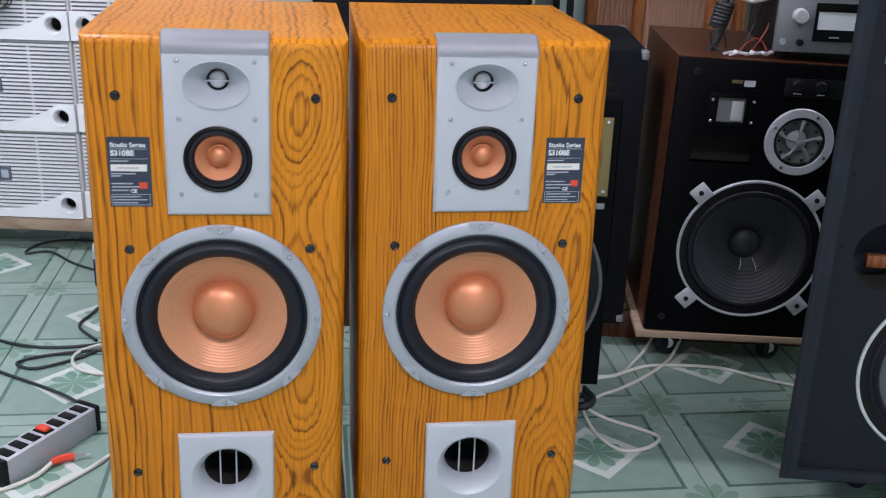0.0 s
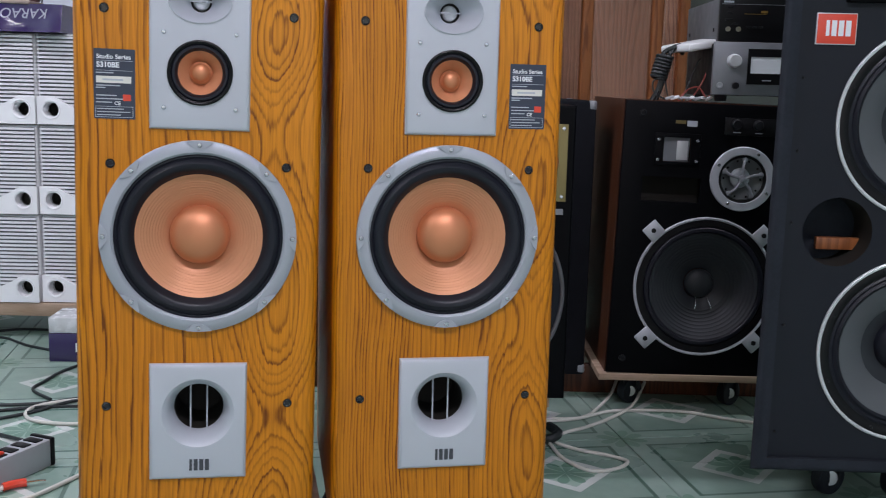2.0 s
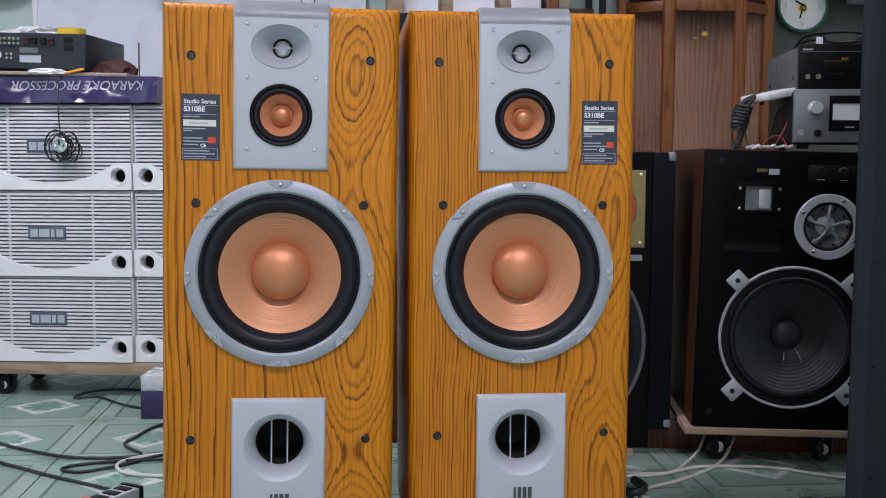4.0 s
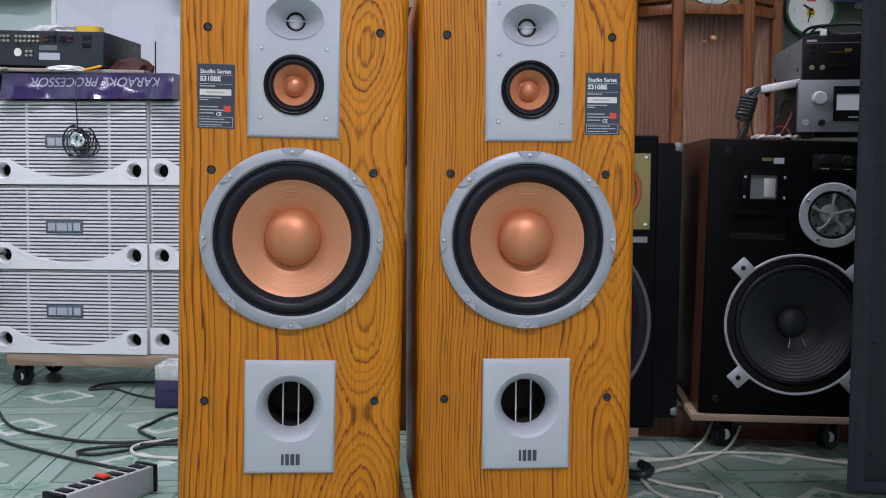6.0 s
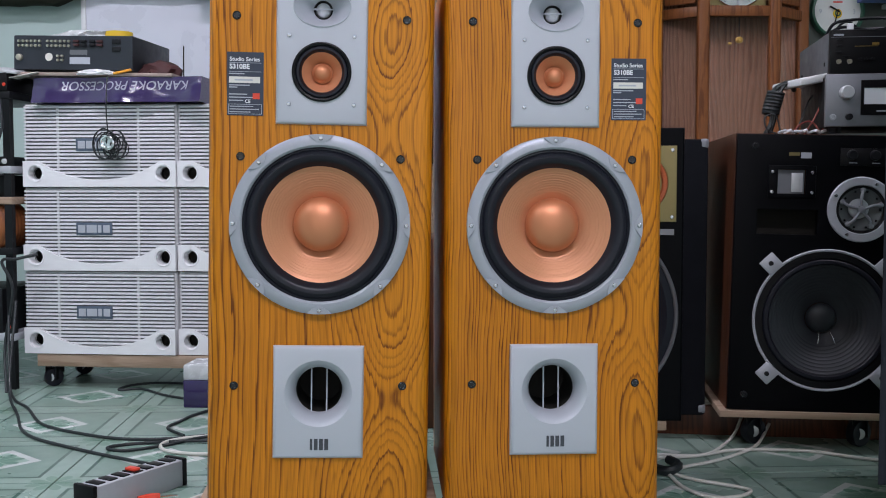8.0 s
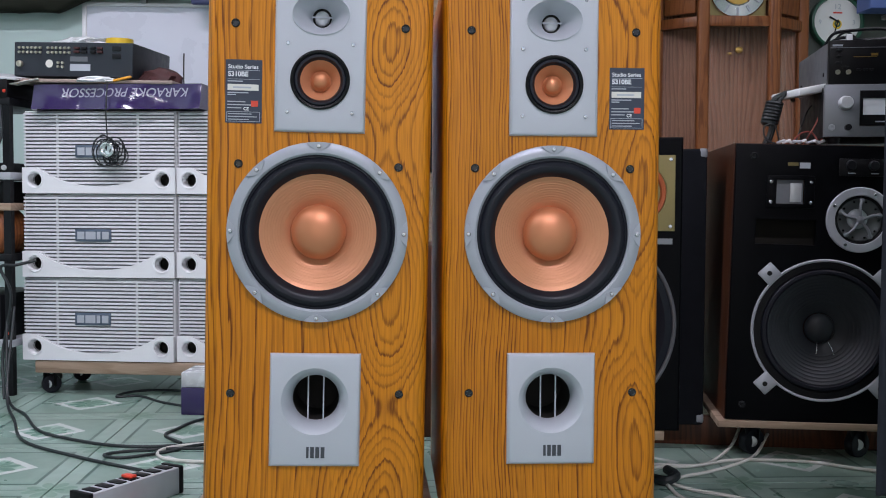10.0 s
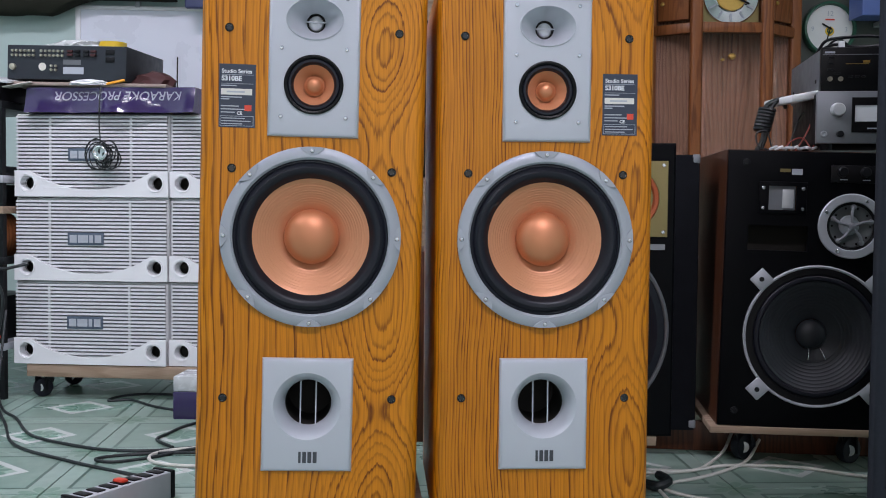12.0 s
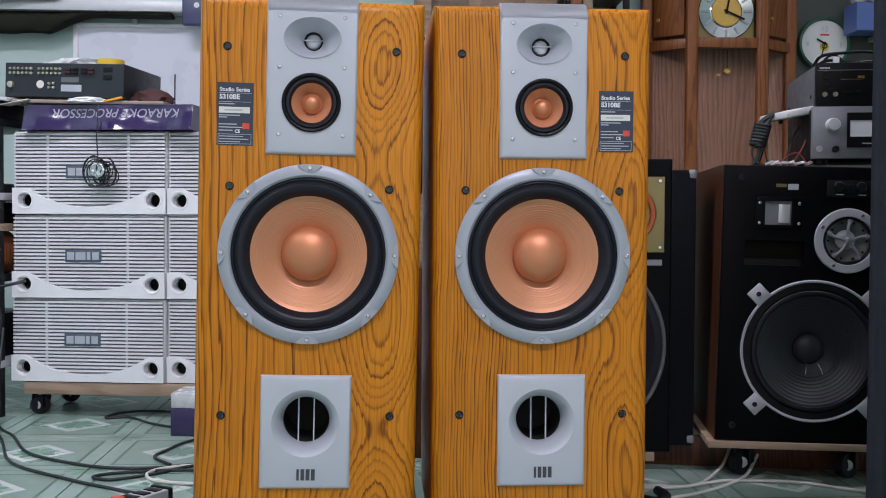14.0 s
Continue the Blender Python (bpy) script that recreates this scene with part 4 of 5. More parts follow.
# ---- tall black stage speaker ----
def stage_woofer(t, cx, cz, r):
    rim = part("woofer_rim", lathe([(r, 0.0), (r, -0.005), (r - 0.0025, -0.0065), (r - 0.006, -0.005), (r - 0.006, 0)], cx, cz, 96), ALU_WHITE, t, "thin bright metal rim")
    part("frame_ring", lathe([(r - 0.005, -0.003), (r - 0.012, -0.005), (r - 0.022, -0.002), (r - 0.024, 0.0)], cx, cz, 80), BLACK, t)
    part("surround", lathe([(r - 0.022, 0.0), (r - 0.028, -0.003), (r - 0.032, 0.0), (r - 0.037, -0.004), (r - 0.043, 0.001)], cx, cz, 80), RUBBER, t)
    part("cone", lathe([(r - 0.042, 0.0), (r - 0.065, 0.012), (r - 0.09, 0.027), (0.078, 0.034), (0.07, 0.040)], cx, cz, 80), CONE_GREY, t, "dark grey paper cone")
    part("inner_cone", lathe([(0.0785, 0.033), (0.06, 0.040), (0.048, 0.046)], cx, cz, 64), CONE, t)
    part("dust_cap", lathe([(0.051, 0.046)] + dome(0.050, 0.044, 0.016), cx, cz, 48), RUBBER, t, "black domed dust cap")
    for a in (-1.9, -1.55, -1.2):
        part("lead", tube([(cx + 0.048 * math.cos(a), 0.036, cz + 0.048 * math.sin(a)), (cx + 0.060 * math.cos(a), 0.026, cz + 0.060 * math.sin(a)), (cx + 0.068 * math.cos(a), 0.034, cz + 0.068 * math.sin(a))], 0.0035), BLACK, t)
    for i in range(8):
        a = math.pi / 8 + math.pi / 4 * i
        screw(rim, cx + (r - 0.013) * math.cos(a), cz + (r - 0.013) * math.sin(a), -0.004, 0.004, GEAR)


def stage_speaker(m):
    t = thing("stage_speaker", m, "tall black carpeted stage speaker with twin woofers", "loudspeaker")
    W, H = 0.56, 1.32
    part("cabinet", hollow(0, W, 0, H, 0.45, 0.014, [rect(0.026, W - 0.026, 0.026, H - 0.026)], wall=0.10, seg=4, y0=-0.012, taper=0.18), CARPET, t, "black carpeted cabinet")
    cx = 0.277
    holes = [circle(cx, 0.238, 0.155, 56), circle(cx, 0.655, 0.155, 56), circle(0.124, 0.455, 0.063, 40), rect(0.13, 0.43, 0.90, 1.14)]
    part("baffle", hollow(0.027, W - 0.027, 0.027, H - 0.027, 0.02, 0.0, holes, wall=0.02, y0=-0.001, cap=False), BAFFLE, t, "black painted baffle")
    for z in (0.238, 0.655):
        stage_woofer(t, cx, z, 0.173)
    part("port", lathe([(0.063, -0.001), (0.0625, 0.05), (0.0625, 0.09), (0, 0.09)], 0.124, 0.455, 40), VOID, t, "open round bass port")
    part("port_strut", box(0.105, 0.186, 0.050, 0.065, 0.415, 0.438, 0.002), CABINET_WOOD, t, "raw wood strut in the port")
    b = part("badge", box(0.055, 0.126, -0.005, -0.001, 0.788, 0.843, 0.0012), ALU_WHITE, t, "small red badge with pale rim")
    part("badge_face", box(0.0568, 0.1242, -0.006, -0.0045, 0.7898, 0.8412, 0.0006), RED, b)
    mini_mark(b, 0.067, 0.803, -0.006, 0.048, 0.027, PRINT)
    horn = part("horn_plate", hollow(0.105, 0.455, 0.862, 1.18, 0.014, 0.004, [rect(0.135, 0.425, 0.905, 1.135)], wall=0.014, seg=2, y0=-0.015, cap=False), BAFFLE_FLAT, t, "black plastic horn")
    bm = bmesh.new()
    loops = []
    for k in range(6):
        s = 1 - k / 5 * 0.62
        loops.append([bm.verts.new((0.28 + (x - 0.28) * s, -0.003 + 0.016 * k, 1.02 + (z - 1.02) * s)) for x, z in rect(0.134, 0.426, 0.904, 1.136)])
    for a, c in zip(loops, loops[1:]):
        for i in range(4):
            bm.faces.new((a[i], a[(i + 1) % 4], c[(i + 1) % 4], c[i]))
    bm.faces.new(loops[-1])
    part("horn_flare", bm, BAFFLE_FLAT, horn)
    for x in (0.118, 0.442):
        for z in (0.875, 1.166):
            screw(horn, x, z, -0.015, 0.006, GEAR)
    for z in (0.075, 0.28, 0.47, 0.60, 0.73, 0.87, 1.05):
        screw(t, 0.040, z, -0.001, 0.0025, BLACK)
    return t


stage_speaker(pose(0.655, 1.75, 0.110, 0, 0, -3))
dolly(pose(0.955, 1.85, 0, 0, 0, -3), 0.26, 0.30, 0.1095, 0.02, "low caster dolly under a stage speaker")


# ---- two dark cabinets behind ----
def plate_speaker(m):
    t = thing("speaker_cabinet", m, "old black speaker cabinet with gold horn plate", "loudspeaker")
    part("cabinet", hollow(-0.22, 0.22, 0, 0.608, 0.32, 0.006, [circle(0.005, 0.222, 0.18, 48)], wall=0.05), BAFFLE_FLAT, t)
    gp = part("gold_plate", hollow(0.045, 0.204, 0.415, 0.571, 0.004, 0.001, [circle(0.122, 0.494, 0.066, 40)], wall=0.003, y0=-0.004), GOLD_PLATE, t, "brassy gold horn plate")
    part("orange_ring", lathe([(0.064, -0.004), (0.062, -0.009), (0.055, -0.008), (0.052, -0.001), (0, 0.0005)], 0.122, 0.494, 40), ORANGE_RING, gp)
    for x in (0.055, 0.195):
        for z in (0.425, 0.562):
            screw(gp, x, z, -0.004, 0.004)
    part("tag", plate(0.12, 0.200, 0.388, 0.400, -0.0005), FACE_GREY, t)
    part("woofer_rim", lathe([(0.205, 0.0), (0.205, -0.006), (0.202, -0.008), (0.198, -0.006), (0.196, 0)], 0.005, 0.222, 72), GEAR_GREY, t, "dull metal woofer rim")
    part("surround", lathe([(0.197, -0.002), (0.182, -0.007), (0.166, 0.0)], 0.005, 0.222, 64), RUBBER, t)
    part("cone", lathe([(0.167, 0.0), (0.05, 0.045), (0.0, 0.03)], 0.005, 0.222, 64), CONE, t)


plate_speaker(pose(0.112, 1.98, 0.168))
dolly(pose(0.112, 1.985, 0), 0.38, 0.30, 0.167, 0.02, "caster dolly under an old black speaker")

flight = thing("carpeted_cabinet", pose(0.256, 2.52, 0.065), "black carpeted speaker cabinet with metal corner caps", "loudspeaker")
part("cabinet", box(-0.21, 0.21, 0, 0.42, 0, 0.715, 0.008), FELT, flight)
for x, y, z in ((0.198, 0.012, 0.702), (0.198, 0.41, 0.702), (-0.198, 0.012, 0.702), (0.198, 0.012, 0.016)):
    part("corner_cap", box(x - 0.008, x + 0.013, y - 0.013, y + 0.013, z - 0.010, z + 0.014, 0.005), FACE_GREY, flight, "worn metal corner cap")
for z in (0.45, 0.47):
    part("screw_head", box(0.2098, 0.2125, 0.02, 0.03, z - 0.005, z + 0.005, 0.001), ALU, flight)
for x in (-0.15, 0.15):
    for y in (0.11, 0.36):
        part("foot", turned([(0, -0.065), (0.02, -0.065), (0.024, -0.04), (0.024, 0.0), (0, 0)], x=x, y=y), RUBBER, flight)


single("wooden_batten", box(-0.48, 0.62, 0, 0.02, 0, 0.078, 0.002), DARK_WALNUT, pose(0.68, 2.575, 0, 0, 0, -2), "dark wooden board on edge under the dolly", "board")


# ---- amplifier, mini component and loose wires on the dark speaker ----
amp = thing("amplifier", pose(0.730, 2.436, 0.803, 0, 0, -3), "grey amplifier with meter window on the dark speaker", "amplifier")
part("case", box(0.0, 0.30, 0.012, 0.30, 0, 0.124, 0.003), GEAR, amp, "dark grey metal case")
face = part("front_panel", box(0.0, 0.30, -0.004, 0.012, 0.001, 0.1285, 0.002), FACE_GREY, amp, "brushed grey front panel")
part("knob", lathe([(0.017, -0.004), (0.017, -0.010), (0.0155, -0.024), (0.0135, -0.026), (0, -0.026)], 0.048, 0.083, 32), ALU_WHITE, face, "turned metal knob")
part("knob", lathe([(0.008, -0.004), (0.0075, -0.016), (0, -0.017)], 0.055, 0.024, 20), GEAR, face)
part("socket", lathe([(0.008, -0.004), (0.007, -0.006), (0.004, -0.006), (0.003, -0.0042), (0, -0.0042)], 0.018, 0.024, 20), ALU, face)
mw = part("meter_bezel", hollow(0.082, 0.215, 0.028, 0.113, 0.004, 0.001, [rect(0.089, 0.205, 0.054, 0.094)], wall=0.003, y0=-0.008), BLACK, face)
part("meter_window", plate(0.0892, 0.2048, 0.0542, 0.0938, -0.006), GLASS_WHITE, mw, "pale meter window")
part("meter_mark", plate(0.118, 0.140, 0.036, 0.039, -0.008), PRINT_GREY, mw)
for x in (0.03, 0.27):
    for y in (0.03, 0.27):
        part("foot", turned([(0, -0.014), (0.014, -0.014), (0.016, 0.0), (0, 0)], x=x, y=y), RUBBER, amp)

deck = thing("mini_component", pose(0.740, 2.445, 0.932, 0, 0, -3), "grey cased mini component with black front", "audio deck")
part("case", box(0.0, 0.24, 0.014, 0.37, 0, 0.104, 0.003), GEAR_GREY, deck, "grey painted steel case")
df = part("front_panel", box(0.0, 0.24, -0.006, 0.014, 0.0, 0.108, 0.004), BLACK, deck, "glossy black front")
part("brand_strip", plate(0.008, 0.032, 0.0925, 0.097, -0.006), PRINT_GREY, df)
part("chrome_line", plate(0.003, 0.237, 0.0885, 0.0898, -0.006), FACE_GREY, df)
part("gold_mark", plate(0.098, 0.114, 0.069, 0.075, -0.006), GOLD, df)
part("gold_line", plate(0.058, 0.112, 0.066, 0.0672, -0.006), GOLD, df)
for x, z, w in ((0.016, 0.080, 0.014), (0.016, 0.066, 0.012), (0.014, 0.05, 0.016), (0.03, 0.04, 0.016), (0.065, 0.033, 0.01), (0.08, 0.033, 0.01), (0.095, 0.033, 0.01)):
    part("button", box(x, x + w, -0.009, -0.006, z, z + 0.005, 0.0008), GEAR, df)
for x in (0.021, 0.046):
    part("jack", lathe([(0.006, -0.006), (0.006, -0.010), (0.0035, -0.010), (0.003, -0.0065), (0, -0.0065)], x, 0.030, 18), BRASS_RCA, df)
for y, z in ((0.05, 0.03), (0.33, 0.03)):
    part("case_screw", box(-0.002, 0.0005, y - 0.005, y + 0.005, z - 0.005, z + 0.005, 0.0015), BLACK, deck)

slab = single("white_slab", box(-0.050, 0.075, -0.10, 0.06, -0.010, 0.010, 0.006, 3), WHITE, pose(0.700, 2.56, 0.924, 0, -11, 12), "thin white plastic slab wedged over the amplifier", "plastic slab")

coil = bmesh.new()
pts = []
for i in range(57):
    a = i / 8 * 2 * math.pi
    pts.append((0.018 * math.cos(a), 0.014 * math.sin(a), 0.058 * i / 56 - 0.029))
tube(pts, 0.0052, 6, 2, coil)
tube([(0.0, 0.0, -0.085), (0.008, 0.0, -0.05), (0.004, 0, 0.0), (0.012, 0.0, 0.045), (0.03, 0.01, 0.065), (0.05, 0.04, 0.05)], 0.006, 6, 6, coil)
tube([(0.01, 0.004, -0.085), (0.012, 0.0, -0.03), (-0.006, 0.0, 0.03), (0.02, 0.0, 0.06)], 0.006, 6, 6, coil)
single("coiled_cable", coil, CABLE_BLACK, pose(0.624, 2.52, 0.868, 0, 14, 0), "black cable tied in a tight coil", "cable")
for k, (p, mat, lab) in enumerate((
    ([(0.678, 2.500, 0.792), (0.708, 2.500, 0.844), (0.733, 2.530, 0.894), (0.748, 2.560, 0.894), (0.733, 2.500, 0.834), (0.713, 2.470, 0.796)], CABLE_RED, "thin red speaker wire looped from the amplifier"),
    ([(0.643, 2.480, 0.792), (0.668, 2.490, 0.820), (0.698, 2.500, 0.826), (0.718, 2.490, 0.796)], CABLE_RED, "thin red speaker wire on the cabinet top"),
    ([(0.658, 2.500, 0.792), (0.693, 2.530, 0.874), (0.718, 2.580, 0.899)], CABLE_BLACK, "thin black speaker wire rising behind"),
    ([(0.618, 2.490, 0.794), (0.588, 2.500, 0.809), (0.583, 2.500, 0.839), (0.608, 2.500, 0.844), (0.621, 2.500, 0.804)], CABLE_BLACK, "thin brown wire loop on the cabinet top"))):
    single("speaker_wire", tube(p, 0.0022, 6, 8), mat, pose(0.018, 0.000, -0.006), lab, "wire", "wires on the speaker")
rng = random.Random(4)
for i in range(9):
    x = 0.633 + 0.100 * i / 8
    single("wire_plug", box(-0.011, 0.011, -0.004, 0.004, 0, 0.007, 0.002), WHITE if i % 3 else ALU, pose(x, 2.45 + rng.uniform(-0.008, 0.02), 0.7905, 0, rng.uniform(-25, 25), rng.uniform(-60, 60)), "small white plug end on the cabinet top", "plug", "loose plugs")
top_wires = bmesh.new()
tube([(0.753, 2.520, 1.042), (0.768, 2.500, 1.065), (0.818, 2.500, 1.073), (0.888, 2.500, 1.075), (0.968, 2.520, 1.060)], 0.004, 6, 8, top_wires)
tube([(0.758, 2.560, 1.042), (0.798, 2.550, 1.062), (0.848, 2.520, 1.052), (0.918, 2.530, 1.056), (0.968, 2.550, 1.045)], 0.004, 6, 8, top_wires)
tube([(0.778, 2.600, 1.042), (0.818, 2.580, 1.081), (0.878, 2.600, 1.050), (0.938, 2.600, 1.071)], 0.003, 6, 8, top_wires)
single("loose_wire", top_wires, GEAR, pose(0, 0, 0), "loose dark wires heaped on the component", "wire")
single("wire_connector", box(-0.007, 0.007, -0.007, 0.007, 0, 0.026, 0.002), WHITE, pose(0.804, 2.50, 1.0375), "white plug standing on the component", "plug")


# ---- receiver, boxes and bags on the white stack ----
TOP = 0.113 + 3 * WH
kb = thing("cardboard_box", pose(-1.325, 3.06, TOP), "purple karaoke processor carton lying upside down", "box")
CARTON_W, CARTON_H = 0.281, 0.082


def carton_front(x, z):
    """The limp front of the carton: bowed out at its foot and wavy along its length."""
    k = 1 - z / CARTON_H
    return -0.014 * k * k - 0.0095 * (1 + math.sin(2 * math.pi * x / 0.27 + 0.9)) * (0.35 + 0.65 * k) - 0.003 * noise.noise(Vector((x * 22, 0, z * 30)))


bm = bmesh.new()
grid = [[bm.verts.new((-CARTON_W + 2 * CARTON_W * i / 44, carton_front(-CARTON_W + 2 * CARTON_W * i / 44, CARTON_H * j / 10), CARTON_H * j / 10)) for i in range(45)] for j in range(11)]
for j in range(10):
    for i in range(44):
        bm.faces.new((grid[j][i], grid[j][i + 1], grid[j + 1][i + 1], grid[j + 1][i]))
edge = grid[0] + [row[-1] for row in grid[1:]] + grid[-1][-2::-1] + [row[0] for row in grid[-2:0:-1]]
rear = [bm.verts.new((v.co.x, 0.26, v.co.z)) for v in edge]
for i in range(len(edge)):
    k = (i + 1) % len(edge)
    bm.faces.new((edge[i], edge[k], rear[k], rear[i]))
bm.faces.new(rear)
part("carton", bm, PURPLE, kb)
print_line = words("KARAOKE PROCESSOR", 0.041, PRINT_DIM, kb, Matrix.Identity(4), "lettering", 0.0002)
print_line.data.transform(Matrix.Translation((0.236, 0.0, 0.068)) @ FRONT @ Matrix.Rotation(math.pi, 4, "Z"))
for v in print_line.data.vertices:
    v.co.x += 0.22 * (v.co.z - 0.05)
    v.co.y += carton_front(v.co.x, v.co.z) - 0.001
single("foam_sheet", box(-0.33, 0.26, -0.01, 0.27, 0, 0.012, 0.004), FOAM, pose(-1.40, 3.06, TOP + 0.085, 0, 1.0, 1), "beige foam sheet lying on the carton", "foam sheet")
rec = thing("receiver", pose(-1.482, 3.075, TOP + 0.108, 0, 1.5, -2), "black receiver turned with its sockets outward", "receiver")
part("case", box(-0.205, 0.205, 0.0, 0.30, 0, 0.112, 0.003), RECEIVER_CASE, rec)
bp = part("back_panel", box(-0.203, 0.203, -0.002, 0.001, 0.002, 0.110), RECEIVER_CASE, rec, "black socket panel")
for gx, n in ((-0.185, 6), (-0.085, 6)):
    for i in range(n):
        for z in (0.093, 0.078):
            part("phono_socket", lathe([(0.0045, -0.002), (0.004, -0.009), (0.002, -0.009), (0, -0.006)], gx + i * 0.0145, z, 12), BRASS_RCA, bp)
for x in (-0.05, -0.035):
    for z in (0.045, 0.032):
        part("phono_socket", lathe([(0.0045, -0.002), (0.004, -0.009), (0.002, -0.009), (0, -0.006)], x, z, 12), BRASS_RCA, bp)
part("screw_post", lathe([(0.011, -0.002), (0.010, -0.012), (0.006, -0.014), (0, -0.014)], -0.183, 0.04, 18), BRASS_RCA, bp)
part("round_sticker", lathe([(0.013, -0.0025), (0, -0.0028)], -0.082, 0.042, 24), PAPER, bp)
for x in (0.005, 0.03, 0.06, 0.085):
    for z in (0.093, 0.081):
        part("terminal", box(x, x + 0.018, -0.010, -0.002, z - 0.004, z + 0.004, 0.001), MAROON if int(x * 1000) % 2 else GEAR, bp)
for z in (0.085, 0.06):
    part("outlet", box(0.135, 0.165, -0.005, -0.002, z, z + 0.016, 0.001), GEAR, bp)
part("rating_label", plate(-0.01, 0.06, 0.02, 0.042, -0.002), PRINT_GREY, bp)
part("rating_label", plate(-0.01, 0.05, 0.05, 0.066, -0.002), GEAR_GREY, bp)


def crumpled(rx, ry, rz, seed, n=26):
    bm = bmesh.new()
    bmesh.ops.create_icosphere(bm, subdivisions=3, radius=1)
    for v in bm.verts:
        k = 1 + 0.35 * noise.noise(v.co * 2.2 + Vector((seed, 0, 0))) + 0.18 * noise.noise(v.co * 5.5 + Vector((0, seed, 0)))
        v.co = Vector((v.co.x * rx * k, v.co.y * ry * k, max(v.co.z, -0.35) * rz * k))
    return bm


ztop = TOP + 0.217
single("plastic_bag", crumpled(0.105, 0.07, 0.028, 1), BAG, pose(-1.475, 3.17, ztop + 0.006), "crumpled clear plastic bag on the receiver", "plastic bag")
single("tape_roll", lathe([(0.022, -0.012), (0.045, -0.012), (0.045, 0.012), (0.022, 0.012), (0.022, -0.012)], 0, 0, 32), YELLOW, pose(-1.36, 3.16, ztop + 0.012, 90, 0, 0), "yellow tape roll lying on the receiver", "tape roll")
single("cloth", crumpled(0.075, 0.06, 0.045, 7), MAROON, pose(-1.225, 3.16, TOP + 0.10), "folded maroon cloth beside the receiver", "cloth")
single("plastic_wrapper", crumpled(0.065, 0.02, 0.014, 3), WHITE, pose(-1.40, 3.055, TOP + 0.094), "white plastic wrapper hanging over the carton", "wrapper")
single("cable_tie_strip", box(-0.03, 0.03, -0.006, 0.006, -0.004, 0.004, 0.002), ORANGE, pose(-1.305, 3.05, TOP + 0.098, 0, -12, 0), "orange plastic strip on the carton edge", "strip")
single("paper_scrap", box(-0.06, 0.05, -0.03, 0.03, 0, 0.003, 0.001), PAPER, pose(-1.63, 3.05, TOP + 0.075, 0, -12, 10) @ pose(0, 0, 0.012), "white paper scrap hanging off the stack", "paper")
# a small chrome puck with its wire, hung over the grille
hung_puck = thing("hanging_puck", pose(-1.348, 3.034, 0.803), "chrome puck in a tangle of thin black wire", "hanging puck")
part("puck", lathe([(0.024, 0.0), (0.026, -0.006), (0.024, -0.012), (0.019, -0.014), (0.012, -0.010), (0, -0.011)], 0, 0, 32), CHROME, hung_puck)
rng = random.Random(9)
for k in range(12):
    cx, cz, r = rng.uniform(-0.014, 0.045), rng.uniform(-0.018, 0.012), rng.uniform(0.024, 0.052)
    tilt = rng.uniform(0.7, 1.0)
    part("wire_loop", tube([(cx + r * math.cos(a) * tilt, -0.006 + 0.006 * math.sin(3 * a + k), cz + r * math.sin(a)) for a in [2 * math.pi * i / 12 + k for i in range(13)]], 0.0018, 5, 4), CABLE_BLACK, hung_puck)
part("hanging_lead", tube([(0.0, -0.004, 0.03), (-0.004, -0.004, 0.09), (-0.004, -0.004, TOP - 0.79), (-0.006, 0.012, TOP - 0.815 + 0.10)], 0.002, 5, 6), CABLE_BLACK, hung_puck, "thin black lead")


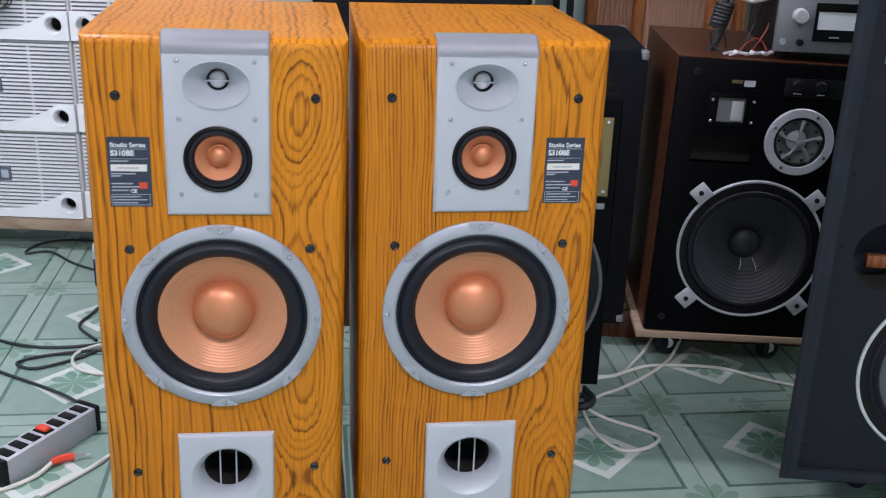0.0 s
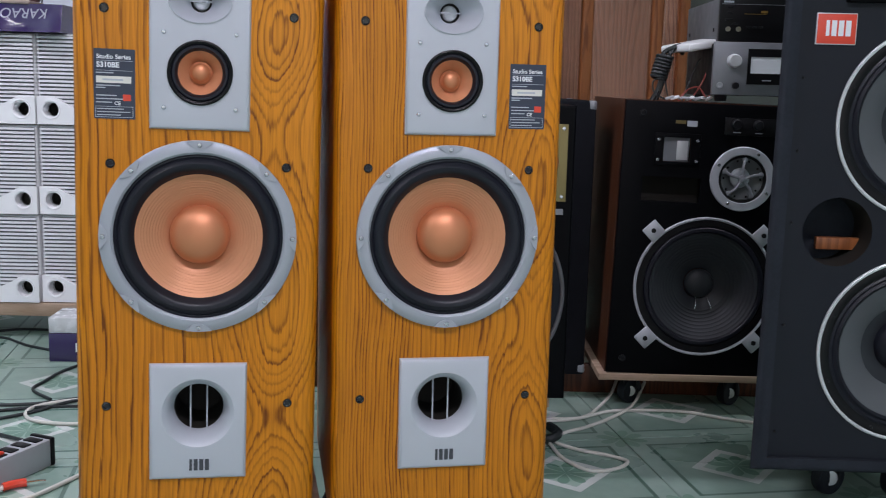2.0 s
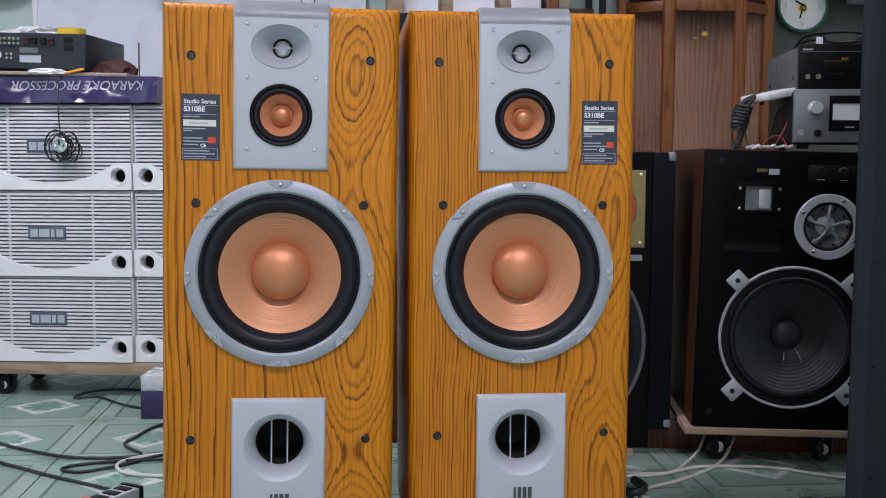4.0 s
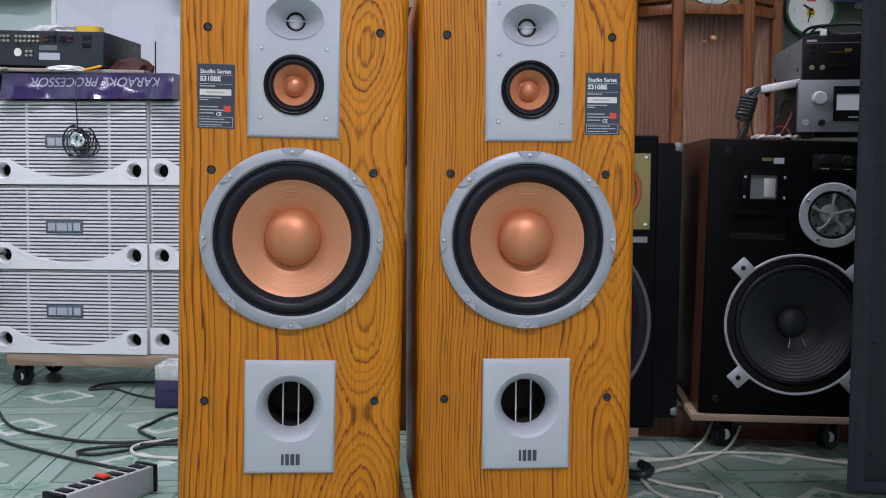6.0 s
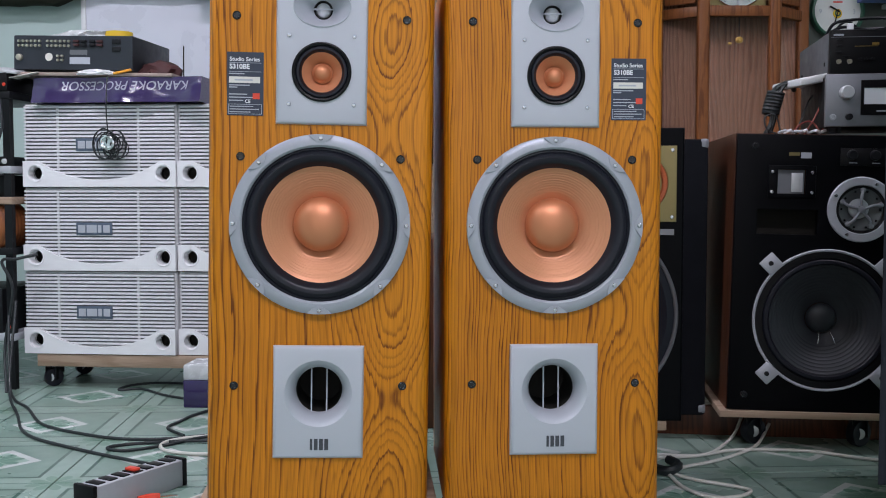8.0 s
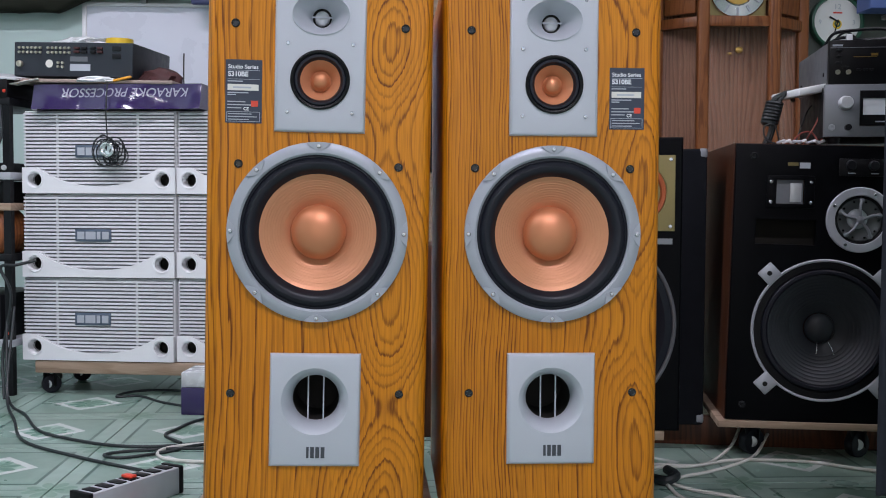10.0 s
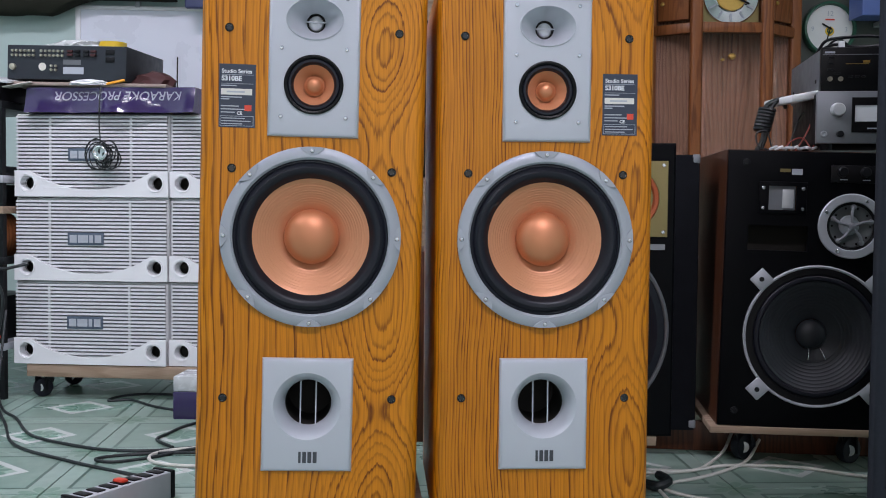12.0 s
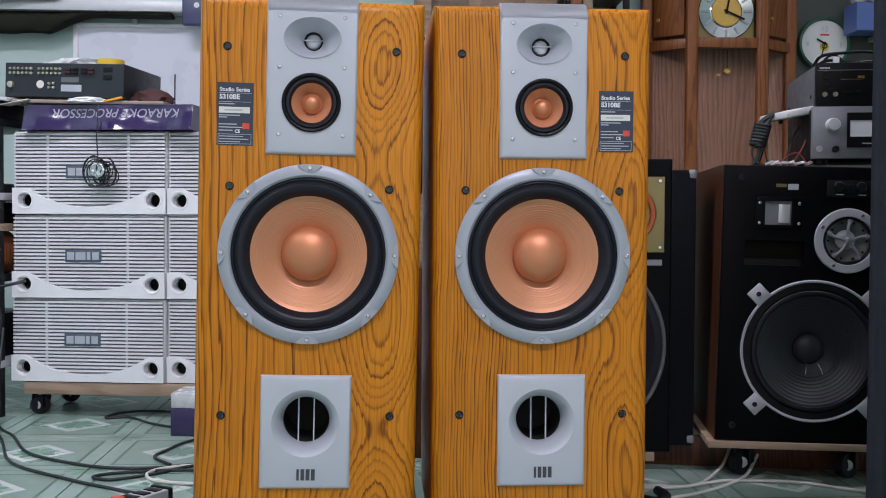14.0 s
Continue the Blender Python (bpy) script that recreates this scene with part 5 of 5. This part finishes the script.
# ---- display clock cabinet ----
def clock_cabinet(m):
    t = thing("clock_cabinet", m, "tall reddish wood clock cabinet with glazed sides", "cabinet")
    half, leaf, H = 0.153, 0.19, 2.25
    c = math.sqrt(0.5)
    base = [(-half - leaf * c * 1.25, leaf * 0.72), (-half, 0.0), (half, 0.0), (half + leaf * c * 1.25, leaf * 0.72)]
    posts = base
    for x, y in posts:
        part("post", box(x - 0.026, x + 0.026, y - 0.02, y + 0.024, 0, H, 0.013, 4), CABINET_WOOD, t)
    for (xa, ya), (xb, yb) in zip(base, base[1:]):
        dx, dy = xb - xa, yb - ya
        w, ang = math.hypot(dx, dy), math.degrees(math.atan2(dy, dx))
        for z0, z1 in ((0.0, 0.14), (1.395, 1.44), (2.1, 2.25)):
            part("rail", box(0.02, w - 0.02, -0.012, 0.02, z0, z1, 0.004), CABINET_WOOD, t, at=pose(xa, ya, 0, 0, 0, ang))
        g = part("pane", box(0.02, w - 0.02, 0.004, 0.008, 0.14, 1.395), GLASS, t, "clear glass pane", at=pose(xa, ya, 0, 0, 0, ang))
        g.visible_shadow = False
        if xa < -half - 0.01 or xa > 0:
            part("door_panel", box(0.035, w - 0.035, -0.006, 0.012, 1.455, 2.09, 0.006), CABINET_WOOD, t, "solid upper panel", at=pose(xa, ya, 0, 0, 0, ang))
            for z in (1.53,):
                part("panel_knob", lathe([(0.008, 0.0), (0.009, -0.012), (0, -0.016)], 0.06, z, 14), GOLD, t, at=pose(xa, ya, 0, 0, 0, ang))
    part("back", box(base[0][0], base[3][0], 0.150, 0.165, 0, H), BACK_PANEL, t, "wood board back")
    for s in (0, 3):
        part("side", box(base[s][0] - 0.012, base[s][0] + 0.012, base[s][1], 0.150, 0, H), BACK_PANEL, t)
    part("top", box(base[0][0] - 0.03, base[3][0] + 0.03, -0.03, 0.17, H, H + 0.04, 0.01), CABINET_WOOD, t)
    dial = part("dial_plate", box(-half + 0.03, half - 0.03, 0.03, 0.036, 1.44, 1.78), GOLD_PLATE, t, "gold dial plate")
    cz = 1.557
    part("chapter_ring", lathe([(0.122, 0.03), (0.122, 0.022), (0.118, 0.019), (0.07, 0.024), (0.064, 0.02)], 0, cz, 56), CHROME, dial, "silver dial ring")
    part("dial_centre", lathe([(0.066, 0.022), (0.063, 0.017), (0, 0.017)], 0, cz, 40), GOLD, dial, "gold dial centre")
    for i in range(12):
        a = math.pi / 6 * i
        bm = box(-0.004, 0.004, 0.014, 0.018, 0.078, 0.110)
        bmesh.ops.rotate(bm, verts=bm.verts, matrix=Matrix.Rotation(a, 3, "Y"))
        bmesh.ops.translate(bm, verts=bm.verts, vec=(0, 0.002, cz))
        part("hour_mark", bm, PRINT_GREY, dial)
    for a, l in ((115, 0.085), (10, 0.055)):
        bm = box(-0.004, 0.004, 0.008, 0.011, -0.012, l, 0.001)
        bmesh.ops.rotate(bm, verts=bm.verts, matrix=Matrix.Rotation(radians(a), 3, "Y"))
        bmesh.ops.translate(bm, verts=bm.verts, vec=(0, 0, cz))
        part("clock_hand", bm, BLACK, dial)
    part("pendulum_rod", box(0.021, 0.0235, 0.07, 0.072, 1.31, 1.55), GEAR, t)
    part("pendulum_bob", lathe([(0.018, 0.07), (0.015, 0.060), (0.006, 0.055), (0, 0.057)], 0.022, 1.305, 9, 1.0, 0.85), GOLD, t, "small gold pendulum")
    part("pendulum_leaf", lathe([(0.008, 0.07), (0.006, 0.064), (0, 0.062)], -0.018, 1.290, 7, 1.3, 0.8), GOLD, t)
    return t


clock_cabinet(pose(0.879, 4.36, 0, 0, 0, 6))

wc = thing("wall_clock", pose(1.349, 4.615, 1.451, 0, 0, 8), "round white wall clock with dark green rim", "clock")
part("rim", lathe([(0.104, -0.02), (0.110, -0.034), (0.119, -0.03), (0.121, 0.0), (0.10, 0.0)], 0, 0, 56), GREEN_RIM, wc, "dark green plastic rim")
part("dial", lathe([(0.106, -0.018), (0, -0.018)], 0, 0, 56), FACE_WHITE, wc, "white dial")
part("dial_logo", lathe([(0.021, -0.019), (0.019, -0.021), (0, -0.021)], 0.0, -0.012, 24), YELLOW, wc)
part("dial_ring", lathe([(0.014, -0.0215), (0.010, -0.0235), (0.007, -0.0215)], 0.0, -0.010, 24), GREEN_RIM, wc)
words("12", 0.034, PRINT_GREY, wc, facing(0, -0.019, 0.055), "numeral", 0.0, "CENTER")
words("3", 0.028, PRINT_GREY, wc, facing(0.075, -0.019, -0.012), "numeral", 0.0, "CENTER")
words("9", 0.028, PRINT_GREY, wc, facing(-0.078, -0.019, -0.012), "numeral", 0.0, "CENTER")
words("6", 0.028, PRINT_GREY, wc, facing(0.0, -0.019, -0.088), "numeral", 0.0, "CENTER")
part("dial_text", plate(-0.02, 0.022, 0.036, 0.043, -0.018), RED, wc)
for a, l, w in ((-62, 0.042, 0.0035), (195, 0.06, 0.0025)):
    bm = box(-w, w, -0.026, -0.024, -0.008, l)
    bmesh.ops.rotate(bm, verts=bm.verts, matrix=Matrix.Rotation(radians(a), 3, "Y"))
    part("clock_hand", bm, BLACK, wc)

# thin sheet that makes the wall behind the clock darker
structure("wall_panel", box(1.13, 2.60, -0.012, 0.0, 0.3, 2.5), DARK_SHEET, "flat dark olive sheet over the wall behind the clock", "wall panel")
shelf = thing("wall_shelf", pose(1.665, 4.545, 1.477, 0, 0, 8), "grey wall shelf beside the clock", "shelf")
part("board", box(-0.11, 0.45, -0.10, 0.085, -0.02, 0, 0.003), ALU_WHITE, shelf)
part("bracket", box(0.05, 0.07, -0.06, 0.085, -0.09, -0.02), ALU, shelf)
crate = single("plastic_crate", hollow(-0.085, 0.20, 0, 0.125, 0.13, 0.008, []), BLUE, pose(1.525, 4.44, 1.478, 0, 0, 8), "blue plastic crate standing on the wall shelf", "crate")
single("paper_roll", tube([(-0.05, 0, 0), (0.02, 0, 0.03), (0.08, 0, 0.0)], 0.03, 10, 5), PAPER, pose(1.50, 4.52, 1.624), "brown paper roll lying on the crate", "paper roll")


# ---- whiteboard, high shelf, and the furniture behind the towers ----
wb = thing("whiteboard", ROOM @ pose(-1.27, -0.01, 0.763), "whiteboard with aluminium frame hung on the wall", "whiteboard")
part("panel", box(-0.68, 0.68, -0.012, 0.0, 0, 0.725), BOARD, wb)
for x0, x1, z0, z1 in ((-0.697, -0.677, -0.012, 0.733), (0.677, 0.697, -0.012, 0.733), (-0.677, 0.677, 0.716, 0.733), (-0.677, 0.677, -0.012, 0.006)):
    part("frame", box(x0, x1, -0.022, 0.0, z0, z1, 0.002), WHITE, wb, "white aluminium frame")
for k, u in enumerate((-0.86, -0.80)):
    single("hanging_wire", tube([(0, 0, 0.0), (0.012, 0, -0.14), (-0.012, 0, -0.30), (0.01, 0, -0.45), (-0.006, 0, -0.62)], 0.0022, 6, 8), CABLE_BLACK, ROOM @ pose(u, -0.03, 1.53 - 0.03 * k), "thin black wire hanging in front of the whiteboard", "wire", "wires on the wall")
single("antenna_rod", tube([(0, 0, 0), (0, 0, 0.06), (0.001, 0, 0.12)], 0.0025, 6, 4), GEAR, pose(-1.19, 3.30, TOP + 0.094), "thin dark antenna rod behind the receiver", "antenna")
hs = thing("high_shelf", ROOM @ pose(-1.5, -0.01, 1.50), "grey high shelf above the whiteboard", "shelf")
part("board", box(-1.45, 1.0, -0.12, 0.0, 0.03, 0.075, 0.003), ALU_WHITE, hs)
for x in (-1.2, -0.2, 0.8):
    part("bracket", box(x - 0.01, x + 0.01, -0.03, 0.0, -0.01, 0.03), ALU, hs)
single("dark_bundle", crumpled(0.36, 0.10, 0.075, 11), GEAR, ROOM @ pose(-2.35, -0.11, 1.60), "dark cloth bundle lying on the high shelf", "bundle")
# a limp dark cloth slung under the shelf, thick at one end and thinning out
bm, loops = bmesh.new(), []
for i in range(49):
    u = -2.85 + 1.32 * i / 48
    half = 0.046 if u < -2.05 else max(0.010, 0.046 - 0.20 * (u + 2.05))
    half *= 1 + 0.25 * noise.noise(Vector((u * 6, 3, 0)))
    loops.append([bm.verts.new((u, -0.075 + (0.045 + 0.012 * noise.noise(Vector((u * 9, k, 1)))) * math.cos(2 * math.pi * k / 14), 1.531 - half + half * math.sin(2 * math.pi * k / 14) * (1 + 0.10 * noise.noise(Vector((u * 14, k * 0.7, 5)))))) for k in range(14)])
for a, b in zip(loops, loops[1:]):
    for k in range(14):
        bm.faces.new((a[k], a[(k + 1) % 14], b[(k + 1) % 14], b[k]))
bm.faces.new(loops[0][::-1])
bm.faces.new(loops[-1])
single("slung_cloth", bm, CLOTH, ROOM, "dark olive cloth slung under the high shelf", "cloth")
pack = thing("hanging_pack", ROOM @ pose(-1.425, -0.1315, 1.468), "blue plastic pack hung on the shelf edge", "pack")
part("bag", box(-0.05, 0.05, -0.030, 0.0, 0, 0.13, 0.010, 3), BLUE_DARK, pack)
part("header_card", box(-0.045, 0.045, -0.012, -0.008, 0.125, 0.18, 0.001), BLUE, pack)
part("round_print", lathe([(0.012, -0.031), (0, -0.0315)], 0.012, 0.085, 20), PRINT, pack)

cup = thing("glazed_cupboard", ROOM @ pose(-0.13, -0.42, 0), "pale wood cupboard with glazed doors", "cupboard")
part("body", hollow(-0.36, 0.36, 0, 1.95, 0.38, 0.003, [rect(-0.32, 0.32, 0.9, 1.88)], wall=0.34), PLY, cup, "pale wood carcass")
for x in (-0.32, -0.125, 0.105, 0.29):
    part("stile", box(x - 0.022, x + 0.022, -0.014, 0.004, 0.9, 1.88, 0.003), CABINET_WOOD if x == 0.29 else PLY, cup)
for x0, x1 in ((-0.30, -0.15), (-0.10, 0.08), (0.13, 0.27)):
    g = part("pane", box(x0, x1, -0.006, -0.002, 0.9, 1.88), GLASS, cup, "glass pane")
    g.visible_shadow = False
    # white slab added behind each pane to give its brightness
    part("bright_backing", box(x0 + 0.005, x1 - 0.005, 0.10, 0.14, 1.18, 1.44, 0.004), BOARD, cup, "white slab behind the glass, standing in for bright panes")
    part("inner_shelf", box(x0 - 0.02, x1 + 0.02, 0.03, 0.3, 1.16, 1.18), PLY, cup)

tv = thing("television", pose(-0.085, 2.62, 0.0, 0, 0, 6), "flat black television on a dark stand", "television")
part("screen_frame", box(-0.265, 0.275, 0, 0.045, 0.72, 1.143, 0.006), BLACK, tv)
part("screen", box(-0.25, 0.26, -0.002, 0.001, 0.735, 1.13), GEAR, tv)
part("neck", box(-0.05, 0.05, 0.02, 0.06, 0.52, 0.73), BLACK, tv)
part("stand", box(-0.28, 0.24, -0.02, 0.34, 0, 0.52, 0.006), DARK_WALNUT, tv, "dark wood stand")

rack = thing("storage_rack", pose(0.385, 4.22, 0, 0, 0, 8), "dark storage rack between cupboard and clock cabinet", "rack")
for x in (-0.20, 0.05):
    for y in (0.0, 0.25):
        part("upright", box(x - 0.012, x + 0.012, y - 0.012, y + 0.012, 0, 1.9), GEAR, rack)
for z in (0.3, 0.75, 1.2, 1.6):
    part("shelf_board", box(-0.21, 0.06, -0.015, 0.26, z, z + 0.02), DARK_WALNUT, rack)
for z, h, mat in ((0.32, 0.25, GEAR), (0.77, 0.22, BLACK), (1.22, 0.17, DARK_WALNUT), (1.62, 0.2, GEAR)):
    part("stored_case", box(-0.17, 0.02, 0.02, 0.22, z, z + h, 0.006), mat, rack)

side = thing("gear_rack", pose(-1.878, 3.02, 0, 0, 0, 0), "dark metal rack with audio gear and cables", "rack")
for x in (-0.22, 0.20):
    for y in (0.0, 0.32):
        part("upright", box(x - 0.012, x + 0.012, y - 0.012, y + 0.012, 0, 0.96), GEAR, side)
for z, mat in ((0.16, ALU), (0.44, GEAR), (0.605, PLY), (0.705, ALU), (0.945, GEAR)):
    part("shelf_board", box(-0.235, 0.215, -0.015, 0.335, z, z + 0.024, 0.002), mat, side)
part("stored_unit", box(-0.19, 0.17, -0.005, 0.29, 0.184, 0.33, 0.005), GEAR, side)
part("stored_unit", box(-0.19, 0.19, 0.02, 0.29, 0.629, 0.70, 0.005), BLACK, side)
part("stored_unit", box(-0.19, 0.21, -0.02, 0.29, 0.969, 1.03, 0.005), BLACK, side)
part("stored_unit", box(-0.10, 0.205, -0.01, 0.10, 0.729, 0.760, 0.004), GEAR, side)
for x in (0.165, 0.192):
    part("knob", lathe([(0.009, -0.01), (0.008, -0.018), (0, -0.02)], x, 0.744, 16), ALU_WHITE, side)
part("brown_drum", lathe([(0.085, 0.12), (0.085, 0.03), (0.078, 0.005), (0.055, -0.012), (0, -0.018)], 0.125, 0.532, 32), CABINET_WOOD, side, "rounded brown drum")
part("red_lamp", lathe([(0.008, -0.004), (0.006, -0.012), (0, -0.013)], 0.195, 0.205, 16), RED, side)
part("red_lamp", lathe([(0.006, -0.020), (0.005, -0.024), (0, -0.025)], 0.200, 0.990, 12), RED, side)
part("bent_sheet", box(-0.12, 0.12, 0.0, 0.22, 0, 0.008, 0.002), ALU_WHITE, side, "bent pale metal sheet", at=pose(0.12, -0.03, 1.032, 0, 0, 0) @ pose(0, 0, 0, 8, 4, 8))
part("hung_cable", tube([(0.19, -0.03, 0.945), (0.20, -0.04, 0.85), (0.175, -0.04, 0.78), (0.185, -0.03, 0.735)], 0.005), CABLE_BLACK, side)
part("hung_cable", tube([(0.14, -0.03, 0.945), (0.15, -0.04, 0.86), (0.145, -0.04, 0.79), (0.12, -0.03, 0.735)], 0.003), CABLE_BLACK, side)
part("hung_cable", tube([(0.30, -0.02, 0.445), (0.24, -0.04, 0.43), (0.19, -0.04, 0.42), (0.23, -0.05, 0.33), (0.20, -0.05, 0.15), (0.24, -0.12, 0.012)], 0.005), CABLE_BLACK, side)


# ---- floor clutter ----
strip = thing("power_strip", pose(-0.813, 1.892, 0.0, 0, 0, 65.8), "grey metal power strip with black sockets", "power strip")
part("housing", box(-0.12, 0.12, -0.027, 0.027, 0, 0.058, 0.003), ALU, strip, "grey metal housing")
for x in (-0.125, 0.125):
    part("end_cap", box(x - 0.006, x + 0.006, -0.029, 0.029, 0, 0.061, 0.003), BLACK, strip, "black plastic end cap")
for i in range(7):
    x = -0.099 + i * 0.033
    if i == 3:
        part("switch_frame", box(x - 0.0125, x + 0.0125, -0.019, 0.019, 0.0575, 0.0600, 0.001), BLACK, strip)
        part("switch", box(x - 0.009, x + 0.009, -0.015, 0.015, 0.060, 0.067, 0.003), RED, strip, "red rocker switch")
    else:
        part("socket", box(x - 0.0105, x + 0.0105, -0.018, 0.018, 0.0575, 0.0605, 0.001), BLACK, strip, "black socket")


def cable(points, r, mat, label, group):
    return single("cable", tube([(x, y, max(z, r + 0.0005)) for x, y, z in points], r, 8, 8), mat, pose(0, 0, 0), label, "cable", group)


B, G = "black floor cables", "white floor cables"
cable([(-1.619, 2.935, 0.30), (-1.583, 2.815, 0.05), (-1.463, 2.635, 0), (-1.307, 2.395, 0), (-1.095, 2.255, 0), (-0.920, 2.165, 0), (-0.830, 2.100, 0.012), (-0.768, 2.014, 0.03)], 0.0042, CABLE_BLACK, "black mains cable running to the power strip", B)
cable([(-1.656, 2.955, 0.25), (-1.601, 2.855, 0.03), (-1.472, 2.715, 0), (-1.325, 2.515, 0), (-1.159, 2.415, 0), (-1.031, 2.375, 0), (-0.902, 2.395, 0), (-0.765, 2.475, 0), (-0.585, 2.535, 0)], 0.0042, CABLE_BLACK, "black cable lying across the tiles", B)
cable([(-0.585, 2.355, 0), (-0.825, 2.375, 0), (-0.975, 2.335, 0), (-1.040, 2.285, 0), (-0.985, 2.260, 0), (-0.902, 2.325, 0), (-0.805, 2.435, 0), (-0.585, 2.455, 0)], 0.004, CABLE_BLACK, "black cable in a flat loop on tiles", B)
cable([(-0.893, 2.425, 0), (-0.966, 2.505, 0), (-0.962, 2.585, 0), (-0.943, 2.695, 0), (-0.865, 2.835, 0), (-0.715, 2.915, 0)], 0.0042, CABLE_BLACK, "black cable curling over the tiles", B)
cable([(-1.012, 2.875, 0), (-1.141, 2.945, 0), (-1.251, 3.035, 0), (-1.320, 3.015, 0), (-1.311, 3.095, 0.004), (-1.233, 3.145, 0), (-1.067, 3.135, 0)], 0.004, CABLE_BLACK, "thin black cable in front of the dolly", B)
cable([(-0.565, 2.415, 0), (-0.785, 2.435, 0), (-0.902, 2.375, 0), (-0.906, 2.295, 0), (-0.825, 2.245, 0), (-0.585, 2.245, 0)], 0.0045, CABLE_WHITE, "white cable in a loose loop on tiles", G)
cable([(-1.187, 1.600, 0), (-1.003, 1.680, 0), (-0.880, 1.728, 0), (-0.805, 1.795, 0), (-0.782, 1.852, 0.010)], 0.0045, CABLE_WHITE, "white cable ending in a red plug", G)
cable([(-0.765, 1.735, 0), (-0.705, 1.835, 0), (-0.645, 1.955, 0), (-0.565, 2.035, 0)], 0.0045, CABLE_WHITE, "white cable running under the tower dolly", G)
plug = thing("cable_plug", pose(-0.770, 1.862, 0.0), "red cable plug with a bare metal tip", "plug")
part("sleeve", tube([(-0.014, -0.014, 0.010), (0.004, 0.002, 0.011), (0.022, 0.012, 0.010)], 0.0085), RED, plug)
part("tip", tube([(0.020, 0.011, 0.010), (0.040, 0.021, 0.010), (0.055, 0.027, 0.009)], 0.003), CHROME, plug)
# white twin wire in front of the dark speaker
cable([(0.570, 2.580, 0.05), (0.535, 2.500, 0.02), (0.485, 2.420, 0), (0.445, 2.360, 0), (0.395, 2.340, 0), (0.295, 2.350, 0)], 0.0042, CABLE_WHITE, "white wire rising towards the dark speaker", G)
cable([(0.635, 2.550, 0.04), (0.585, 2.450, 0.01), (0.515, 2.360, 0), (0.435, 2.280, 0), (0.375, 2.235, 0), (0.345, 2.180, 0), (0.385, 2.130, 0), (0.455, 2.090, 0), (0.490, 2.055, 0), (0.455, 2.010, 0), (0.395, 2.000, 0), (0.350, 2.070, 0), (0.330, 2.180, 0)], 0.0042, CABLE_WHITE, "white wire in a wide loop on tiles", G)
cable([(0.295, 2.310, 0), (0.415, 2.340, 0), (0.515, 2.405, 0), (0.615, 2.420, 0), (0.715, 2.410, 0), (0.815, 2.355, 0), (0.965, 2.310, 0), (1.215, 2.330, 0)], 0.0042, CABLE_WHITE, "white wire stretched along the floor", G)
cable([(0.295, 2.200, 0), (0.330, 2.170, 0.012), (0.355, 2.190, 0.02), (0.340, 2.240, 0.02)], 0.011, CABLE_BLACK, "short thick black cable end", B)

carton = thing("small_carton", pose(-0.928, 2.79, 0.0, 0, 0, 2), "small purple carton with a pale lid", "box")
part("carton", box(-0.095, 0.105, 0, 0.14, 0, 0.082, 0.002), PURPLE, carton)
part("lid", box(-0.096, 0.106, 0.004, 0.139, 0.082, 0.128, 0.004), BAG, carton, "pale translucent lid")
part("carton_print", plate(-0.02, 0.06, 0.03, 0.055, 0.0), PRINT, carton)


# ---- floor tiles ----
PITCH = 0.39
GRID = pose(0.345, 1.994, 0, 0, 0, 8.5)
bm = box(-PITCH / 2 + 0.001, PITCH / 2 - 0.001, -PITCH / 2 + 0.001, PITCH / 2 - 0.001, -0.0065, 0.0)
for v in bm.verts:
    if v.co.z > -0.001:
        v.co.x -= math.copysign(0.0012, v.co.x)
        v.co.y -= math.copysign(0.0012, v.co.y)
tile_mesh = link_mesh("tile", bm, TILE, 0)
mesh = tile_mesh.data
bpy.data.objects.remove(tile_mesh)
INV = ROOM.inverted()
for i in range(-14, 12):
    for j in range(-18, 12):
        p = INV @ (GRID @ Vector((i * PITCH, j * PITCH, 0)))
        if X0 + 0.05 < p.x < X1 - 0.05 and Y0 - 0.05 < p.y < Y1 - 0.05:
            ob = new("tile", mesh)
            ob.parent = floor
            ob.matrix_basis = INV @ GRID @ pose(i * PITCH, j * PITCH, 0, 0, 0, 0)
